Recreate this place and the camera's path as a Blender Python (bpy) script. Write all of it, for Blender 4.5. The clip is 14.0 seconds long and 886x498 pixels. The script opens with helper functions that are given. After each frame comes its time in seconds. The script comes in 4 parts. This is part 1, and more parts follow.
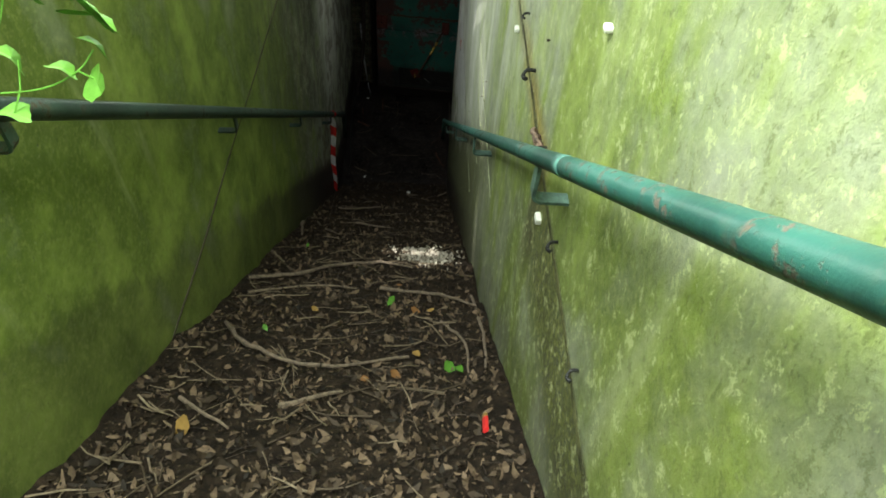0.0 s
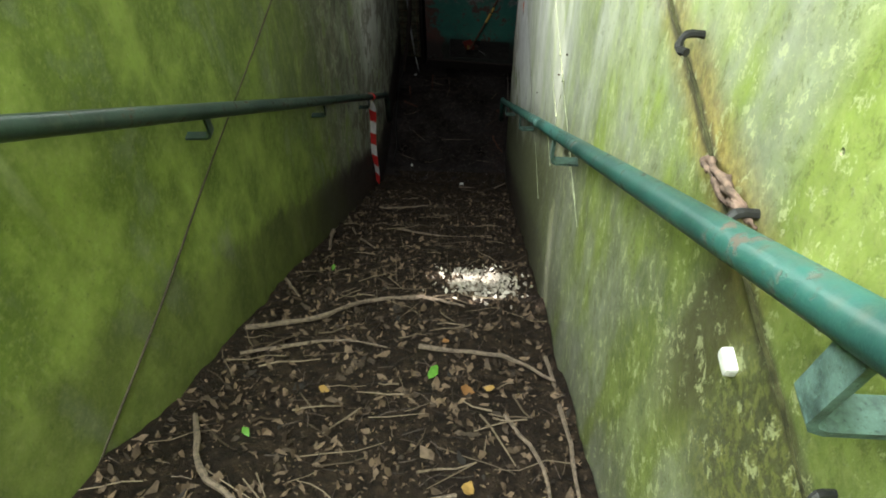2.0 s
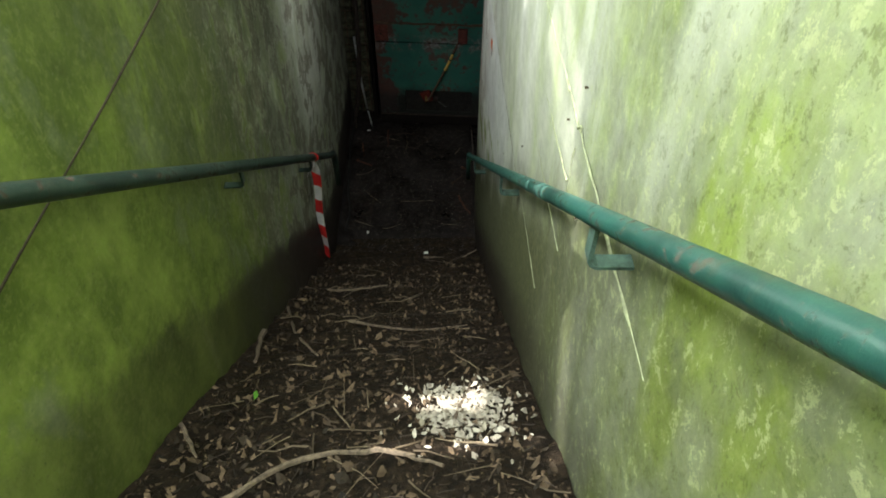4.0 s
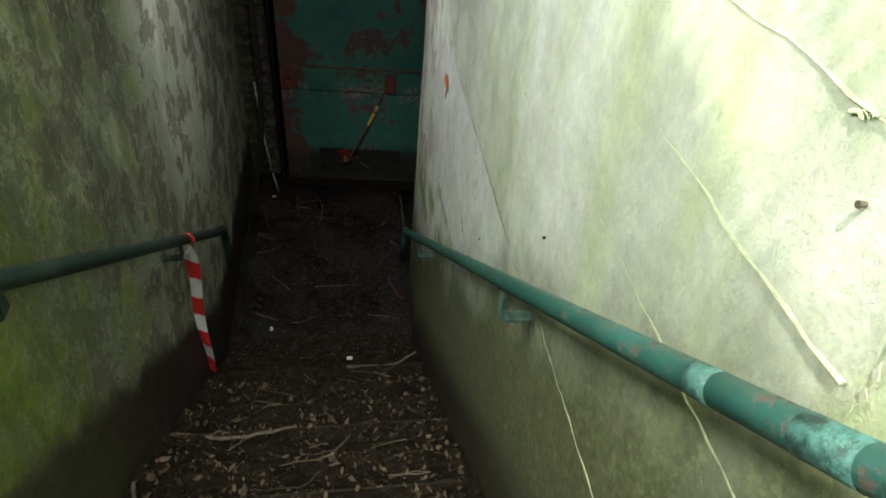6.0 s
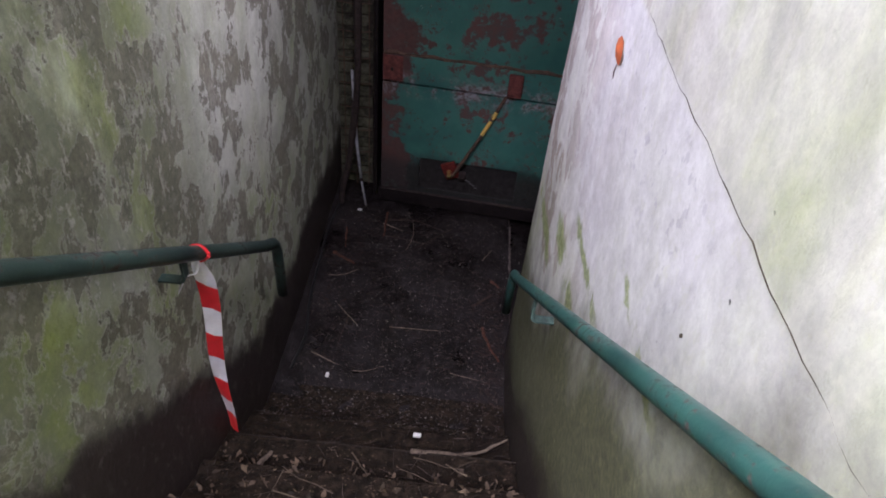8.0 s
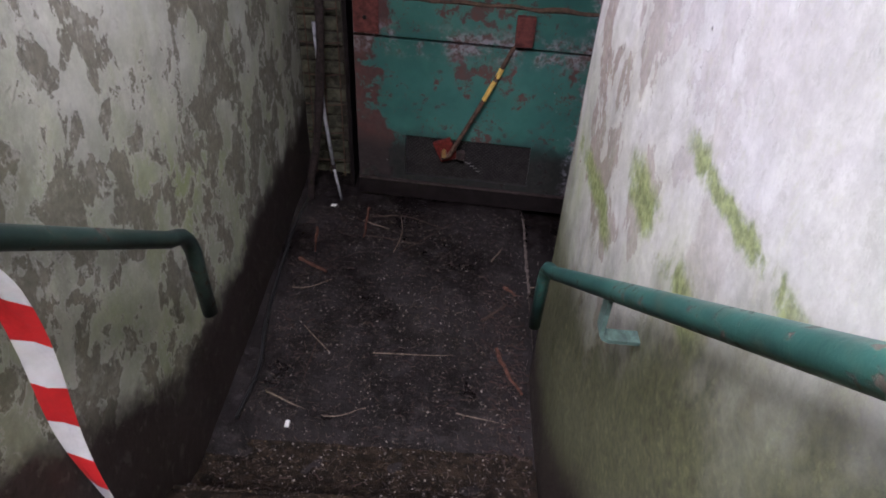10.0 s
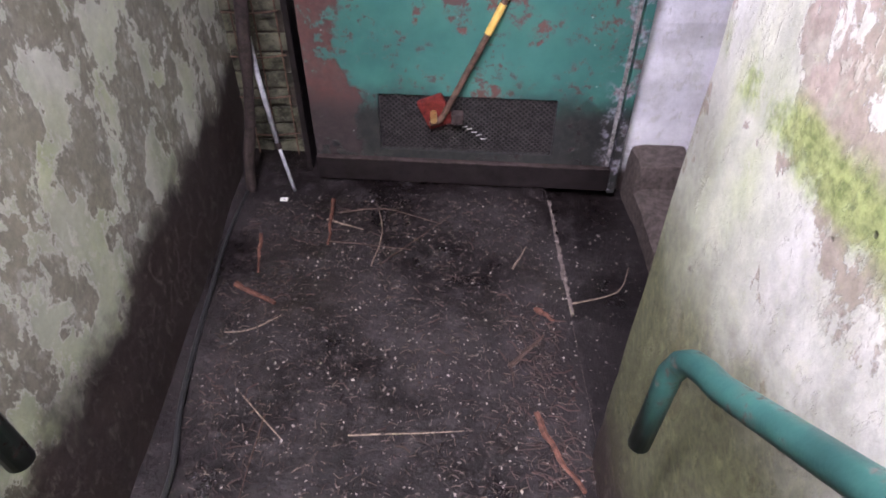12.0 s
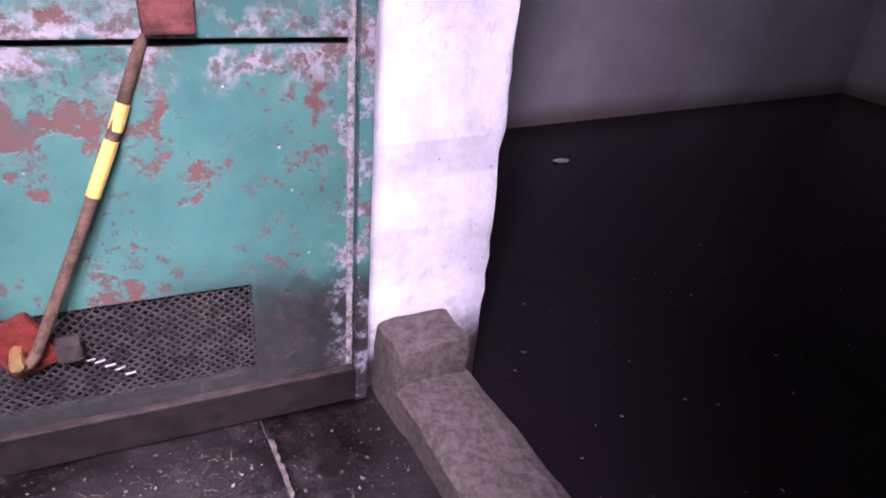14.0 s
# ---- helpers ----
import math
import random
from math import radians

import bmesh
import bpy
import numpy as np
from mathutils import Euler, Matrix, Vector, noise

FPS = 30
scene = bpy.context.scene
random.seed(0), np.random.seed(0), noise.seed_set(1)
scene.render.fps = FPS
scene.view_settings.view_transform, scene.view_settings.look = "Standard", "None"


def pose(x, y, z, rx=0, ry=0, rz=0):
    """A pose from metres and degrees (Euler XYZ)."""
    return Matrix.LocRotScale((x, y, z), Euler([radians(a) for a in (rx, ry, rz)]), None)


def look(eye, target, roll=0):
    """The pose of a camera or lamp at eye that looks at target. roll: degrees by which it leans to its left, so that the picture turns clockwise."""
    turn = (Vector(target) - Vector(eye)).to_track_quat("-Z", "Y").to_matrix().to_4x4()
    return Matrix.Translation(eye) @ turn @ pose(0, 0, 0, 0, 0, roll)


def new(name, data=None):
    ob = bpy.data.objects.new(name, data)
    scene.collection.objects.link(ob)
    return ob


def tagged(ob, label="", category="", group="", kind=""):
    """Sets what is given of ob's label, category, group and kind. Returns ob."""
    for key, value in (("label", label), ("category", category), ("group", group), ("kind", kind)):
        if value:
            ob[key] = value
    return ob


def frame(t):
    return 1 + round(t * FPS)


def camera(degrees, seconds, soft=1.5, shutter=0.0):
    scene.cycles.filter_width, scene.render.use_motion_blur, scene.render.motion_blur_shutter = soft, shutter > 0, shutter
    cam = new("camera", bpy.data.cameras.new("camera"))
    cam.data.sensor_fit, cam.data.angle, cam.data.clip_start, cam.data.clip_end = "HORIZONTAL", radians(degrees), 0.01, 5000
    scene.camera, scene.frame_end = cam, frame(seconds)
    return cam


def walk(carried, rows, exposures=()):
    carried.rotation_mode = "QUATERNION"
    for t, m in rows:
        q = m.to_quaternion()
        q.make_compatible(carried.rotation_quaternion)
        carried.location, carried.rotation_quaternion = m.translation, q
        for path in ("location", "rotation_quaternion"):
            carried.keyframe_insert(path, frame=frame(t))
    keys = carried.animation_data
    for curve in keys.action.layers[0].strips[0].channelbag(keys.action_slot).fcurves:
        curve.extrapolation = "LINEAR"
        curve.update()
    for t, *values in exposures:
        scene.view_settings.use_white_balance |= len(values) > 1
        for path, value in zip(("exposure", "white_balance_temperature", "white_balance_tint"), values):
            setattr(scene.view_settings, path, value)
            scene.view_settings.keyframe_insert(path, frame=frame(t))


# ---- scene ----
cam = camera(68.3, 14.0, soft=1.8)
PATH = [
    (0, (-0.023, 0.322, 5.192), (0.058, 1.593, 3.650), 4.8),
    (0.5, (0.014, 0.493, 5.086), (0.097, 1.689, 3.486), 7.3),
    (1, (-0.049, 0.693, 4.952), (0.030, 1.841, 3.316), 5.8),
    (1.5, (-0.050, 0.888, 4.806), (-0.086, 2.071, 3.194), 2.8),
    (2, (-0.019, 1.073, 4.661), (-0.106, 2.275, 3.066), -1.6),
    (2.5, (-0.053, 1.244, 4.553), (-0.038, 2.570, 3.056), -0.3),
    (4.8, (-0.047, 2.279, 3.727), (-0.024, 3.611, 2.236), -0.2),
    (5, (-0.012, 2.447, 3.620), (-0.034, 3.864, 2.209), 1.1),
    (5.5, (-0.044, 2.619, 3.499), (0.085, 4.096, 2.156), 7.2),
    (6, (-0.128, 2.714, 3.406), (0.164, 4.157, 2.052), 6.3),
    (6.5, (-0.102, 2.968, 3.208), (0.043, 4.448, 1.870), 6.0),
    (7, (-0.086, 3.121, 3.076), (-0.015, 4.644, 1.781), 7.9),
    (7.5, (-0.128, 3.269, 2.952), (0.036, 4.766, 1.636), 7.5),
    (8, (-0.081, 3.512, 2.772), (-0.093, 5.022, 1.460), 5.6),
    (8.2, (-0.056, 3.583, 2.748), (-0.087, 5.104, 1.450), 6.2),
    (10.3, (-0.081, 4.282, 2.071), (-0.082, 5.827, 0.800), 1.4),
    (10.5, (-0.103, 4.380, 2.101), (-0.096, 5.844, 0.738), -1.1),
    (11, (-0.068, 4.599, 1.901), (-0.081, 6.057, 0.532), -1.6),
    (11.5, (-0.099, 4.813, 1.763), (-0.100, 6.269, 0.392), 0.5),
    (12, (-0.120, 5.022, 1.603), (-0.093, 6.481, 0.236), 0.3),
    (12.5, (-0.050, 5.261, 1.404), (-0.079, 6.797, 0.124), 1.4),
    (13, (-0.082, 5.455, 1.281), (-0.028, 7.043, 0.067), -0.7),
    (13.5, (-0.016, 5.702, 1.167), (0.447, 7.366, 0.161), -0.4),
    (14, (0.082, 5.862, 1.195), (0.964, 7.360, 0.206), 5.2),
]
EXPOSURES = [(0.0, 0.15, 6400, 4), (0.5, 0.5, 6350, 5), (1.0, 0.78, 6250, 6), (2.5, 1.05, 6250, 10), (5.0, 1.45, 6450, 3), (6.0, 1.55, 6450, 5), (6.5, 1.9, 6300, 17), (7.0, 2.1, 6150, 26), (8.0, 2.62, 5850, 40), (10.5, 3.5, 5950, 36), (11.5, 4.35, 5950, 40), (12.5, 5.1, 5900, 43), (13.0, 5.4, 5900, 46), (14.0, 5.65, 5900, 66)]
walk(cam, [(t, look(eye, target, roll)) for t, eye, target, roll in PATH], EXPOSURES)

# ---- daylight ----
SUN = Vector((-0.24, -0.30, 1.0)).normalized()
world = bpy.data.worlds.new("sky")
scene.world = world
world.use_nodes = True
wn = world.node_tree
sky = wn.nodes.new("ShaderNodeTexSky")
sky.sky_type, sky.sun_disc = "NISHITA", False
sky.sun_elevation, sky.sun_rotation = math.asin(SUN.z), math.atan2(SUN.x, SUN.y)
wn.links.new(sky.outputs[0], wn.nodes["Background"].inputs[0])
wn.nodes["Background"].inputs[1].default_value = 0.06
sun = new("sun", bpy.data.lights.new("sun", "SUN"))
sun.data.energy, sun.data.angle, sun.data.color = 5.0, radians(0.5), (1.0, 0.95, 0.86)
sun.matrix_world = look(SUN * 30, (0, 0, 0))
# sky light from the stair head, plus a lamp added along the left wall
SLOPE = 0.815
_along = Vector((0, 1, -SLOPE)).normalized()


def daylight(name, at, length, height, power, down):
    """An area lamp over or beside the stair, parallel to its slope."""
    lamp = new(name, bpy.data.lights.new(name, "AREA"))
    lamp.data.shape, lamp.data.size, lamp.data.size_y = "RECTANGLE", length, height
    lamp.data.energy, lamp.data.color = power, (0.95, 1.0, 0.90)
    out = (Vector((1, 0, 0)) - down * Vector((0, SLOPE, 1)).normalized()).normalized()
    up = (-out).cross(_along).normalized()
    lamp.matrix_world = Matrix.Translation(at) @ Matrix((_along, up, -out)).transposed().to_4x4()


daylight("stair_head_daylight", (-0.32, 0.50, 6.52), 2.6, 0.8, 185.0, 1.9)
# added to brighten the right wall; the open side here is assumed
daylight("added_side_light", (-0.92, 2.95, 4.50), 3.4, 0.55, 33.0, 0.5)
# lamp added under the ceiling to brighten the landing
landing_light = new("added_landing_light", bpy.data.lights.new("added_landing_light", "AREA"))
landing_light.data.shape, landing_light.data.size, landing_light.data.size_y = "RECTANGLE", 0.34, 0.34
landing_light.data.energy, landing_light.data.color = 2.3, (0.98, 1.0, 0.98)
landing_light.matrix_world = look((-0.36, 5.42, 2.72), (-0.10, 6.0, 0.6))


# ---- materials ----
class Nodes:
    """A node material under construction."""

    def __init__(self, name, rough=0.8, metal=0.0):
        self.m = bpy.data.materials.new(name)
        self.m.use_nodes = True
        self.t = self.m.node_tree
        self.bsdf = self.t.nodes["Principled BSDF"]
        self.bsdf.inputs["Roughness"].default_value = rough
        self.bsdf.inputs["Metallic"].default_value = metal
        self.pos = self.t.nodes.new("ShaderNodeTexCoord").outputs["Object"]
        sep = self.t.nodes.new("ShaderNodeSeparateXYZ")
        self.t.links.new(self.pos, sep.inputs[0])
        self.x, self.y, self.z = sep.outputs

    def put(self, value, socket):
        if hasattr(value, "is_output"):
            self.t.links.new(value, socket)
        elif isinstance(value, (tuple, list)):
            socket.default_value = (*value, 1.0) if len(value) == 3 and socket.type == "RGBA" else value
        else:
            socket.default_value = value

    def math(self, op, a, b=0.0, c=0.0, clamp=False):
        n = self.t.nodes.new("ShaderNodeMath")
        n.operation, n.use_clamp = op, clamp
        for v, s in zip((a, b, c), n.inputs):
            self.put(v, s)
        return n.outputs[0]

    def stretch(self, sx, sy, sz):
        n = self.t.nodes.new("ShaderNodeVectorMath")
        n.operation = "MULTIPLY"
        self.t.links.new(self.pos, n.inputs[0])
        n.inputs[1].default_value = (sx, sy, sz)
        return n.outputs[0]

    def noise(self, scale, detail=6, rough=0.6, at=None, dist=0.0):
        n = self.t.nodes.new("ShaderNodeTexNoise")
        n.inputs["Scale"].default_value, n.inputs["Detail"].default_value = scale, detail
        n.inputs["Roughness"].default_value, n.inputs["Distortion"].default_value = rough, dist
        self.t.links.new(at or self.pos, n.inputs["Vector"])
        return n.outputs[0]

    def cells(self, scale, feature="F1", at=None):
        n = self.t.nodes.new("ShaderNodeTexVoronoi")
        n.feature = feature
        n.inputs["Scale"].default_value = scale
        self.t.links.new(at or self.pos, n.inputs["Vector"])
        return n

    def ramp(self, value, lo, hi, a=0.0, b=1.0):
        n = self.t.nodes.new("ShaderNodeMapRange")
        n.interpolation_type = "SMOOTHSTEP"
        for v, s in zip((value, lo, hi, a, b), n.inputs):
            self.put(v, s)
        return n.outputs[0]

    def mix(self, f, a, b, mode="MIX"):
        n = self.t.nodes.new("ShaderNodeMix")
        n.data_type, n.blend_type = "RGBA", mode
        self.put(f, n.inputs["Factor"])
        self.put(a, n.inputs[6])
        self.put(b, n.inputs[7])
        return n.outputs[2]

    def random(self):
        return self.t.nodes.new("ShaderNodeObjectInfo").outputs["Random"]

    def island(self):
        return self.t.nodes.new("ShaderNodeNewGeometry").outputs["Random Per Island"]

    def done(self, colour, rough=None, height=None, strength=0.5, depth=0.01):
        self.put(colour, self.bsdf.inputs["Base Color"])
        if rough is not None:
            self.put(rough, self.bsdf.inputs["Roughness"])
        if height is not None:
            b = self.t.nodes.new("ShaderNodeBump")
            b.inputs["Strength"].default_value, b.inputs["Distance"].default_value = strength, depth
            self.put(height, b.inputs["Height"])
            self.t.links.new(b.outputs[0], self.bsdf.inputs["Normal"])
        return self.m


def plain(name, colour, rough=0.7, metal=0.0, vary=0.25, scale=30.0, bump=0.3):
    """A worn surface of one colour: blotches, fine grain and small pale and dark specks."""
    n = Nodes(name, rough, metal)
    n.bsdf.inputs["Specular IOR Level"].default_value = 0.5 if max(colour) > 0.12 else 0.2
    g, f = n.noise(scale, 7, 0.68), n.noise(scale * 6, 4, 0.7)
    dark = tuple(c * (1 - vary) for c in colour)
    lite = tuple(min(1, c * (1 + vary)) for c in colour)
    col = n.mix(n.ramp(g, 0.32, 0.68), dark, lite)
    col = n.mix(n.ramp(f, 0.56, 0.72, 0.0, min(0.8, 1.6 * vary)), col, tuple(min(1, c * (1 + 2 * vary)) for c in colour))
    col = n.mix(n.ramp(f, 0.28, 0.42, min(0.8, 1.6 * vary), 0.0), col, tuple(c * (1 - vary) ** 2 for c in colour))
    return n.done(col, n.ramp(g, 0.3, 0.7, rough - 0.1, min(1, rough + 0.1)), n.math("ADD", g, n.math("MULTIPLY", f, 0.5)), bump, 0.004)


def wall_material(name, green, peel_lo, peel_hi, peel_from, soil, under, olive=0.0, tone_lo=0.75, tone_hi=1.15, paint=((0.48, 0.48, 0.42), (0.74, 0.74, 0.69)), worn=0.0, mould=0.0, flake_size=4.6):
    """Old concrete under thin paint: algae near the daylight, peeling paint and soil further down the stair."""
    n = Nodes(name)
    big, mid, fine = n.noise(1.1, 4), n.noise(6, 7, 0.65), n.noise(55, 6, 0.7)
    drip = n.noise(1.0, 4, 0.55, n.stretch(3.6, 3.6, 0.75), 0.5)
    lean = n.noise(1.0, 4, 0.55, n.stretch(7, 7, 1.1), 0.4)
    pale = n.mix(n.ramp(mid, 0.3, 0.75), *paint)
    algae = n.mix(n.ramp(n.math("ADD", n.math("MULTIPLY", drip, 0.5), n.math("MULTIPLY", mid, 0.5)), 0.38, 0.66), (0.105, 0.155, 0.018), (0.30, 0.385, 0.075))
    algae = n.mix(n.ramp(fine, 0.45, 0.75, 0.0, 0.55), algae, (0.36, 0.40, 0.12))
    grit = n.noise(1.0, 7, 0.75, n.stretch(60, 60, 48))
    algae = n.mix(n.ramp(grit, 0.56, 0.72, 0.0, 0.8), algae, (0.065, 0.095, 0.012))
    along = n.ramp(n.math("ADD", n.y, n.math("MULTIPLY", big, 3.0)), green[0], green[1], green[2], green[3])
    patch = n.math("ADD", n.math("MULTIPLY", big, 0.5), n.math("ADD", n.math("MULTIPLY", drip, 0.4), n.math("MULTIPLY", mid, 0.3)))
    g = n.math("MULTIPLY_ADD", n.math("SUBTRACT", patch, 0.6), 3.6, along, True)
    col = n.mix(g, pale, algae)
    light = n.ramp(lean, 0.62, 0.74, 0.0, 0.35)
    col = n.mix(light, col, (0.50, 0.54, 0.30))
    col = n.mix(n.ramp(grit, 0.25, 0.42, 0.4, 0.0), col, (0.55, 0.56, 0.42))
    if olive:
        band = n.math("MULTIPLY", n.ramp(n.noise(1.0, 5, 0.55, n.stretch(3.4, 3.4, 0.25), 0.2), 0.50, 0.60), n.ramp(n.y, 2.0, 3.2, 0.15, 0.6))
        col = n.mix(band, col, (0.68, 0.69, 0.60))
    # flaking paint
    far = n.ramp(n.y, peel_from, peel_from + 1.4)
    flake = n.noise(flake_size, 11, 0.68, n.stretch(1.0, 1.0, 0.8), 0.2)
    flake = n.math("ADD", flake, n.ramp(n.y, 5.4, 6.8, 0.0, worn))
    bare = n.math("MULTIPLY", n.ramp(flake, peel_lo, peel_hi), far)
    col = n.mix(n.math("MULTIPLY", bare, 0.9), col, n.mix(n.ramp(fine, 0.3, 0.7), tuple(0.62 * c for c in under), under))
    remnant = n.math("MULTIPLY", n.ramp(n.noise(15, 9, 0.7, n.stretch(1, 1, 0.8), 0.3), 0.53, 0.60, 0.0, 0.55), bare)
    col = n.mix(remnant, col, n.mix(n.ramp(fine, 0.3, 0.7), (0.34, 0.34, 0.27), (0.50, 0.49, 0.42)))
    stain = n.math("MULTIPLY", n.ramp(n.noise(3.2, 8, 0.65), 0.48, 0.66, 0.0, 0.35), far)
    col = n.mix(stain, col, (0.22, 0.21, 0.13))
    rim = n.math("MULTIPLY", n.math("MULTIPLY", n.ramp(flake, peel_lo - 0.025, peel_lo - 0.002), n.ramp(flake, peel_lo + 0.004, peel_hi, 1.0, 0.0)), far)
    col = n.mix(n.math("MULTIPLY", rim, 0.55), col, (0.66, 0.65, 0.58))
    crumbs = n.math("MULTIPLY", n.ramp(n.noise(26, 6, 0.72, n.stretch(1, 1, 0.6)), 0.56, 0.63), far)
    col = n.mix(n.math("MULTIPLY", crumbs, 0.5), col, (0.58, 0.57, 0.49))
    # soil splashed up from the stair and the landing
    foot = n.math("MULTIPLY", n.math("MAXIMUM", n.math("SUBTRACT", 5.47, n.y), 0.0), 0.785)
    h = n.math("ADD", n.math("SUBTRACT", n.z, foot), n.math("MULTIPLY", n.math("SUBTRACT", mid, 0.5), 0.34))
    if mould:
        spots = n.math("MULTIPLY", n.ramp(n.noise(2.6, 8, 0.7, n.stretch(1, 1, 0.6), 0.5), 0.34, 0.54, 0.0, mould), n.math("MULTIPLY", n.ramp(n.y, 2.6, 3.6), n.math("MULTIPLY", n.ramp(n.y, 4.7, 5.9, 1.0, 0.0), n.ramp(h, 0.70, 1.15, 0.30, 1.0))))
        col = n.mix(spots, col, n.mix(n.ramp(fine, 0.3, 0.7), (0.035, 0.042, 0.020), (0.075, 0.085, 0.042)))
        col = n.mix(n.math("MULTIPLY", n.math("MULTIPLY", crumbs, spots), 0.75), col, (0.50, 0.49, 0.42))
    if olive:
        below = n.math("ADD", n.z, n.math("MULTIPLY", n.math("SUBTRACT", mid, 0.5), 0.12))
        patch_moss = n.math("MULTIPLY", n.math("MULTIPLY", n.ramp(below, 3.66, 3.86), n.ramp(n.z, 4.045, 4.065, 1.0, 0.0)), n.ramp(n.y, 1.62, 1.36))
        speck_moss = n.noise(1.0, 6, 0.75, n.stretch(75, 75, 60))
        col = n.mix(n.math("MULTIPLY", patch_moss, n.ramp(speck_moss, 0.36, 0.52, 0.75, 1.0)), col, n.mix(n.ramp(speck_moss, 0.44, 0.58), (0.028, 0.030, 0.007), (0.20, 0.21, 0.045)))
        ochre = n.math("MULTIPLY", n.ramp(n.math("ABSOLUTE", n.math("SUBTRACT", below, 4.06)), 0.01, 0.09, 1.0, 0.0), n.math("MULTIPLY", n.ramp(n.y, 1.40, 1.55), n.ramp(n.y, 1.7, 2.4, 0.9, 0.35)))
        col = n.mix(ochre, col, n.mix(n.ramp(fine, 0.3, 0.7), (0.17, 0.115, 0.022), (0.42, 0.33, 0.09)))
        line = n.math("MULTIPLY", n.ramp(n.math("ABSOLUTE", n.math("SUBTRACT", n.math("MULTIPLY_ADD", n.math("SUBTRACT", mid, 0.5), 0.05, n.z), 4.05)), 0.006, 0.022, 1.0, 0.0), n.math("MULTIPLY", n.ramp(n.y, 2.7, 2.2), n.ramp(mid, 0.36, 0.5, 0.4, 1.0)))
        col = n.mix(n.math("MULTIPLY", line, 0.85), col, (0.05, 0.045, 0.02))
        # dark stain under the trace, deepened in colour for the rail's shadow
        stain_and_shade = n.math("MULTIPLY", n.ramp(n.math("ABSOLUTE", n.math("SUBTRACT", n.y, n.math("MULTIPLY_ADD", mid, 0.08, 1.48))), 0.03, 0.10, 1.0, 0.0), n.math("MULTIPLY", n.ramp(n.z, 4.0, 4.06, 1.0, 0.0), n.ramp(n.z, 3.55, 3.85)))
        col = n.mix(n.math("MULTIPLY", stain_and_shade, 0.85), col, (0.06, 0.05, 0.014))
        chips = n.math("MULTIPLY", n.ramp(n.noise(1.0, 5, 0.6, n.stretch(26, 26, 20)), 0.60, 0.63), n.math("MULTIPLY", n.ramp(n.math("ABSOLUTE", n.math("SUBTRACT", n.z, 2.12)), 0.06, 0.20, 1.0, 0.0), n.math("MULTIPLY", n.ramp(n.y, 4.1, 4.4), n.ramp(n.y, 4.9, 5.3, 1.0, 0.0))))
        col = n.mix(n.math("MULTIPLY", chips, 0.8), col, (0.13, 0.13, 0.15))
        lilac = n.math("MULTIPLY", n.ramp(n.z, 2.262, 2.288, 1.0, 0.0), n.math("MULTIPLY", n.math("MULTIPLY", n.ramp(n.y, 3.7, 4.3), n.ramp(n.y, 5.0, 5.5, 1.0, 0.3)), n.ramp(n.math("ADD", n.z, n.math("MULTIPLY", mid, 0.6)), 1.75, 2.05)))
        col = n.mix(n.math("MULTIPLY", lilac, 0.6), col, n.mix(n.ramp(drip, 0.35, 0.65), (0.62, 0.61, 0.66), (0.84, 0.83, 0.88)))
        for zj, y0, y1, wide in ((1.196, 5.25, 5.95, 0.055), (1.426, 4.72, 5.35, 0.065), (1.63, 4.55, 5.1, 0.03), (1.87, 4.1, 4.6, 0.02)):
            joint = n.math("ADD", n.math("SUBTRACT", n.z, zj), n.math("MULTIPLY", n.math("SUBTRACT", mid, 0.5), 0.14))
            moss = n.math("MULTIPLY", n.ramp(n.math("ABSOLUTE", joint), 0.3 * wide, wide, 1.0, 0.0), n.math("MULTIPLY", n.math("MULTIPLY", n.ramp(n.y, y0, y0 + 0.12), n.ramp(n.y, y1 - 0.12, y1, 1.0, 0.0)), n.ramp(flake, 0.42, 0.52)))
            col = n.mix(n.math("MULTIPLY", moss, 0.85), col, n.mix(n.ramp(fine, 0.35, 0.65), (0.13, 0.19, 0.03), (0.38, 0.46, 0.15)))
        # olive slime, with the rail's shadow on the lower wall mixed into its colour
        slime_and_shade = n.math("MULTIPLY", n.ramp(n.math("ADD", h, n.math("MULTIPLY", n.math("SUBTRACT", drip, 0.5), 0.6)), 0.72, 1.16, olive, 0.0), n.ramp(n.y, 2.0, 3.3, 0.35, 1.0))
        col = n.mix(slime_and_shade, col, n.mix(n.ramp(fine, 0.3, 0.7), (0.058, 0.062, 0.022), (0.145, 0.150, 0.060)))
    wet = n.math("MULTIPLY", n.ramp(h, soil[0], soil[1], 1.0, 0.0), n.ramp(n.y, 2.2, 4.6, 0.35, 1.0))
    col = n.mix(wet, col, n.mix(n.ramp(fine, 0.3, 0.7), (0.026, 0.018, 0.016), (0.060, 0.042, 0.036)))
    col = n.mix(n.math("MULTIPLY", n.math("MULTIPLY", crumbs, wet), 0.35), col, (0.26, 0.235, 0.20))
    pits = n.ramp(n.cells(16).outputs["Distance"], 0.03, 0.07, 1.0, 0.0)
    pits = n.math("MULTIPLY", pits, n.ramp(n.noise(9, 2), 0.56, 0.6))
    col = n.mix(n.math("MULTIPLY", pits, 0.7), col, (0.07, 0.07, 0.04))
    near = n.ramp(n.y, 2.2, 3.4, 1.0, 0.25) if olive else n.ramp(n.y, 2.2, 3.4, 0.12, 0.0)
    scab = n.noise(1.0, 8, 0.8, n.stretch(30, 30, 24), 0.2)
    col = n.mix(n.math("MULTIPLY", n.ramp(scab, 0.55, 0.60, 0.0, 0.55), near), col, (0.62, 0.66, 0.34))
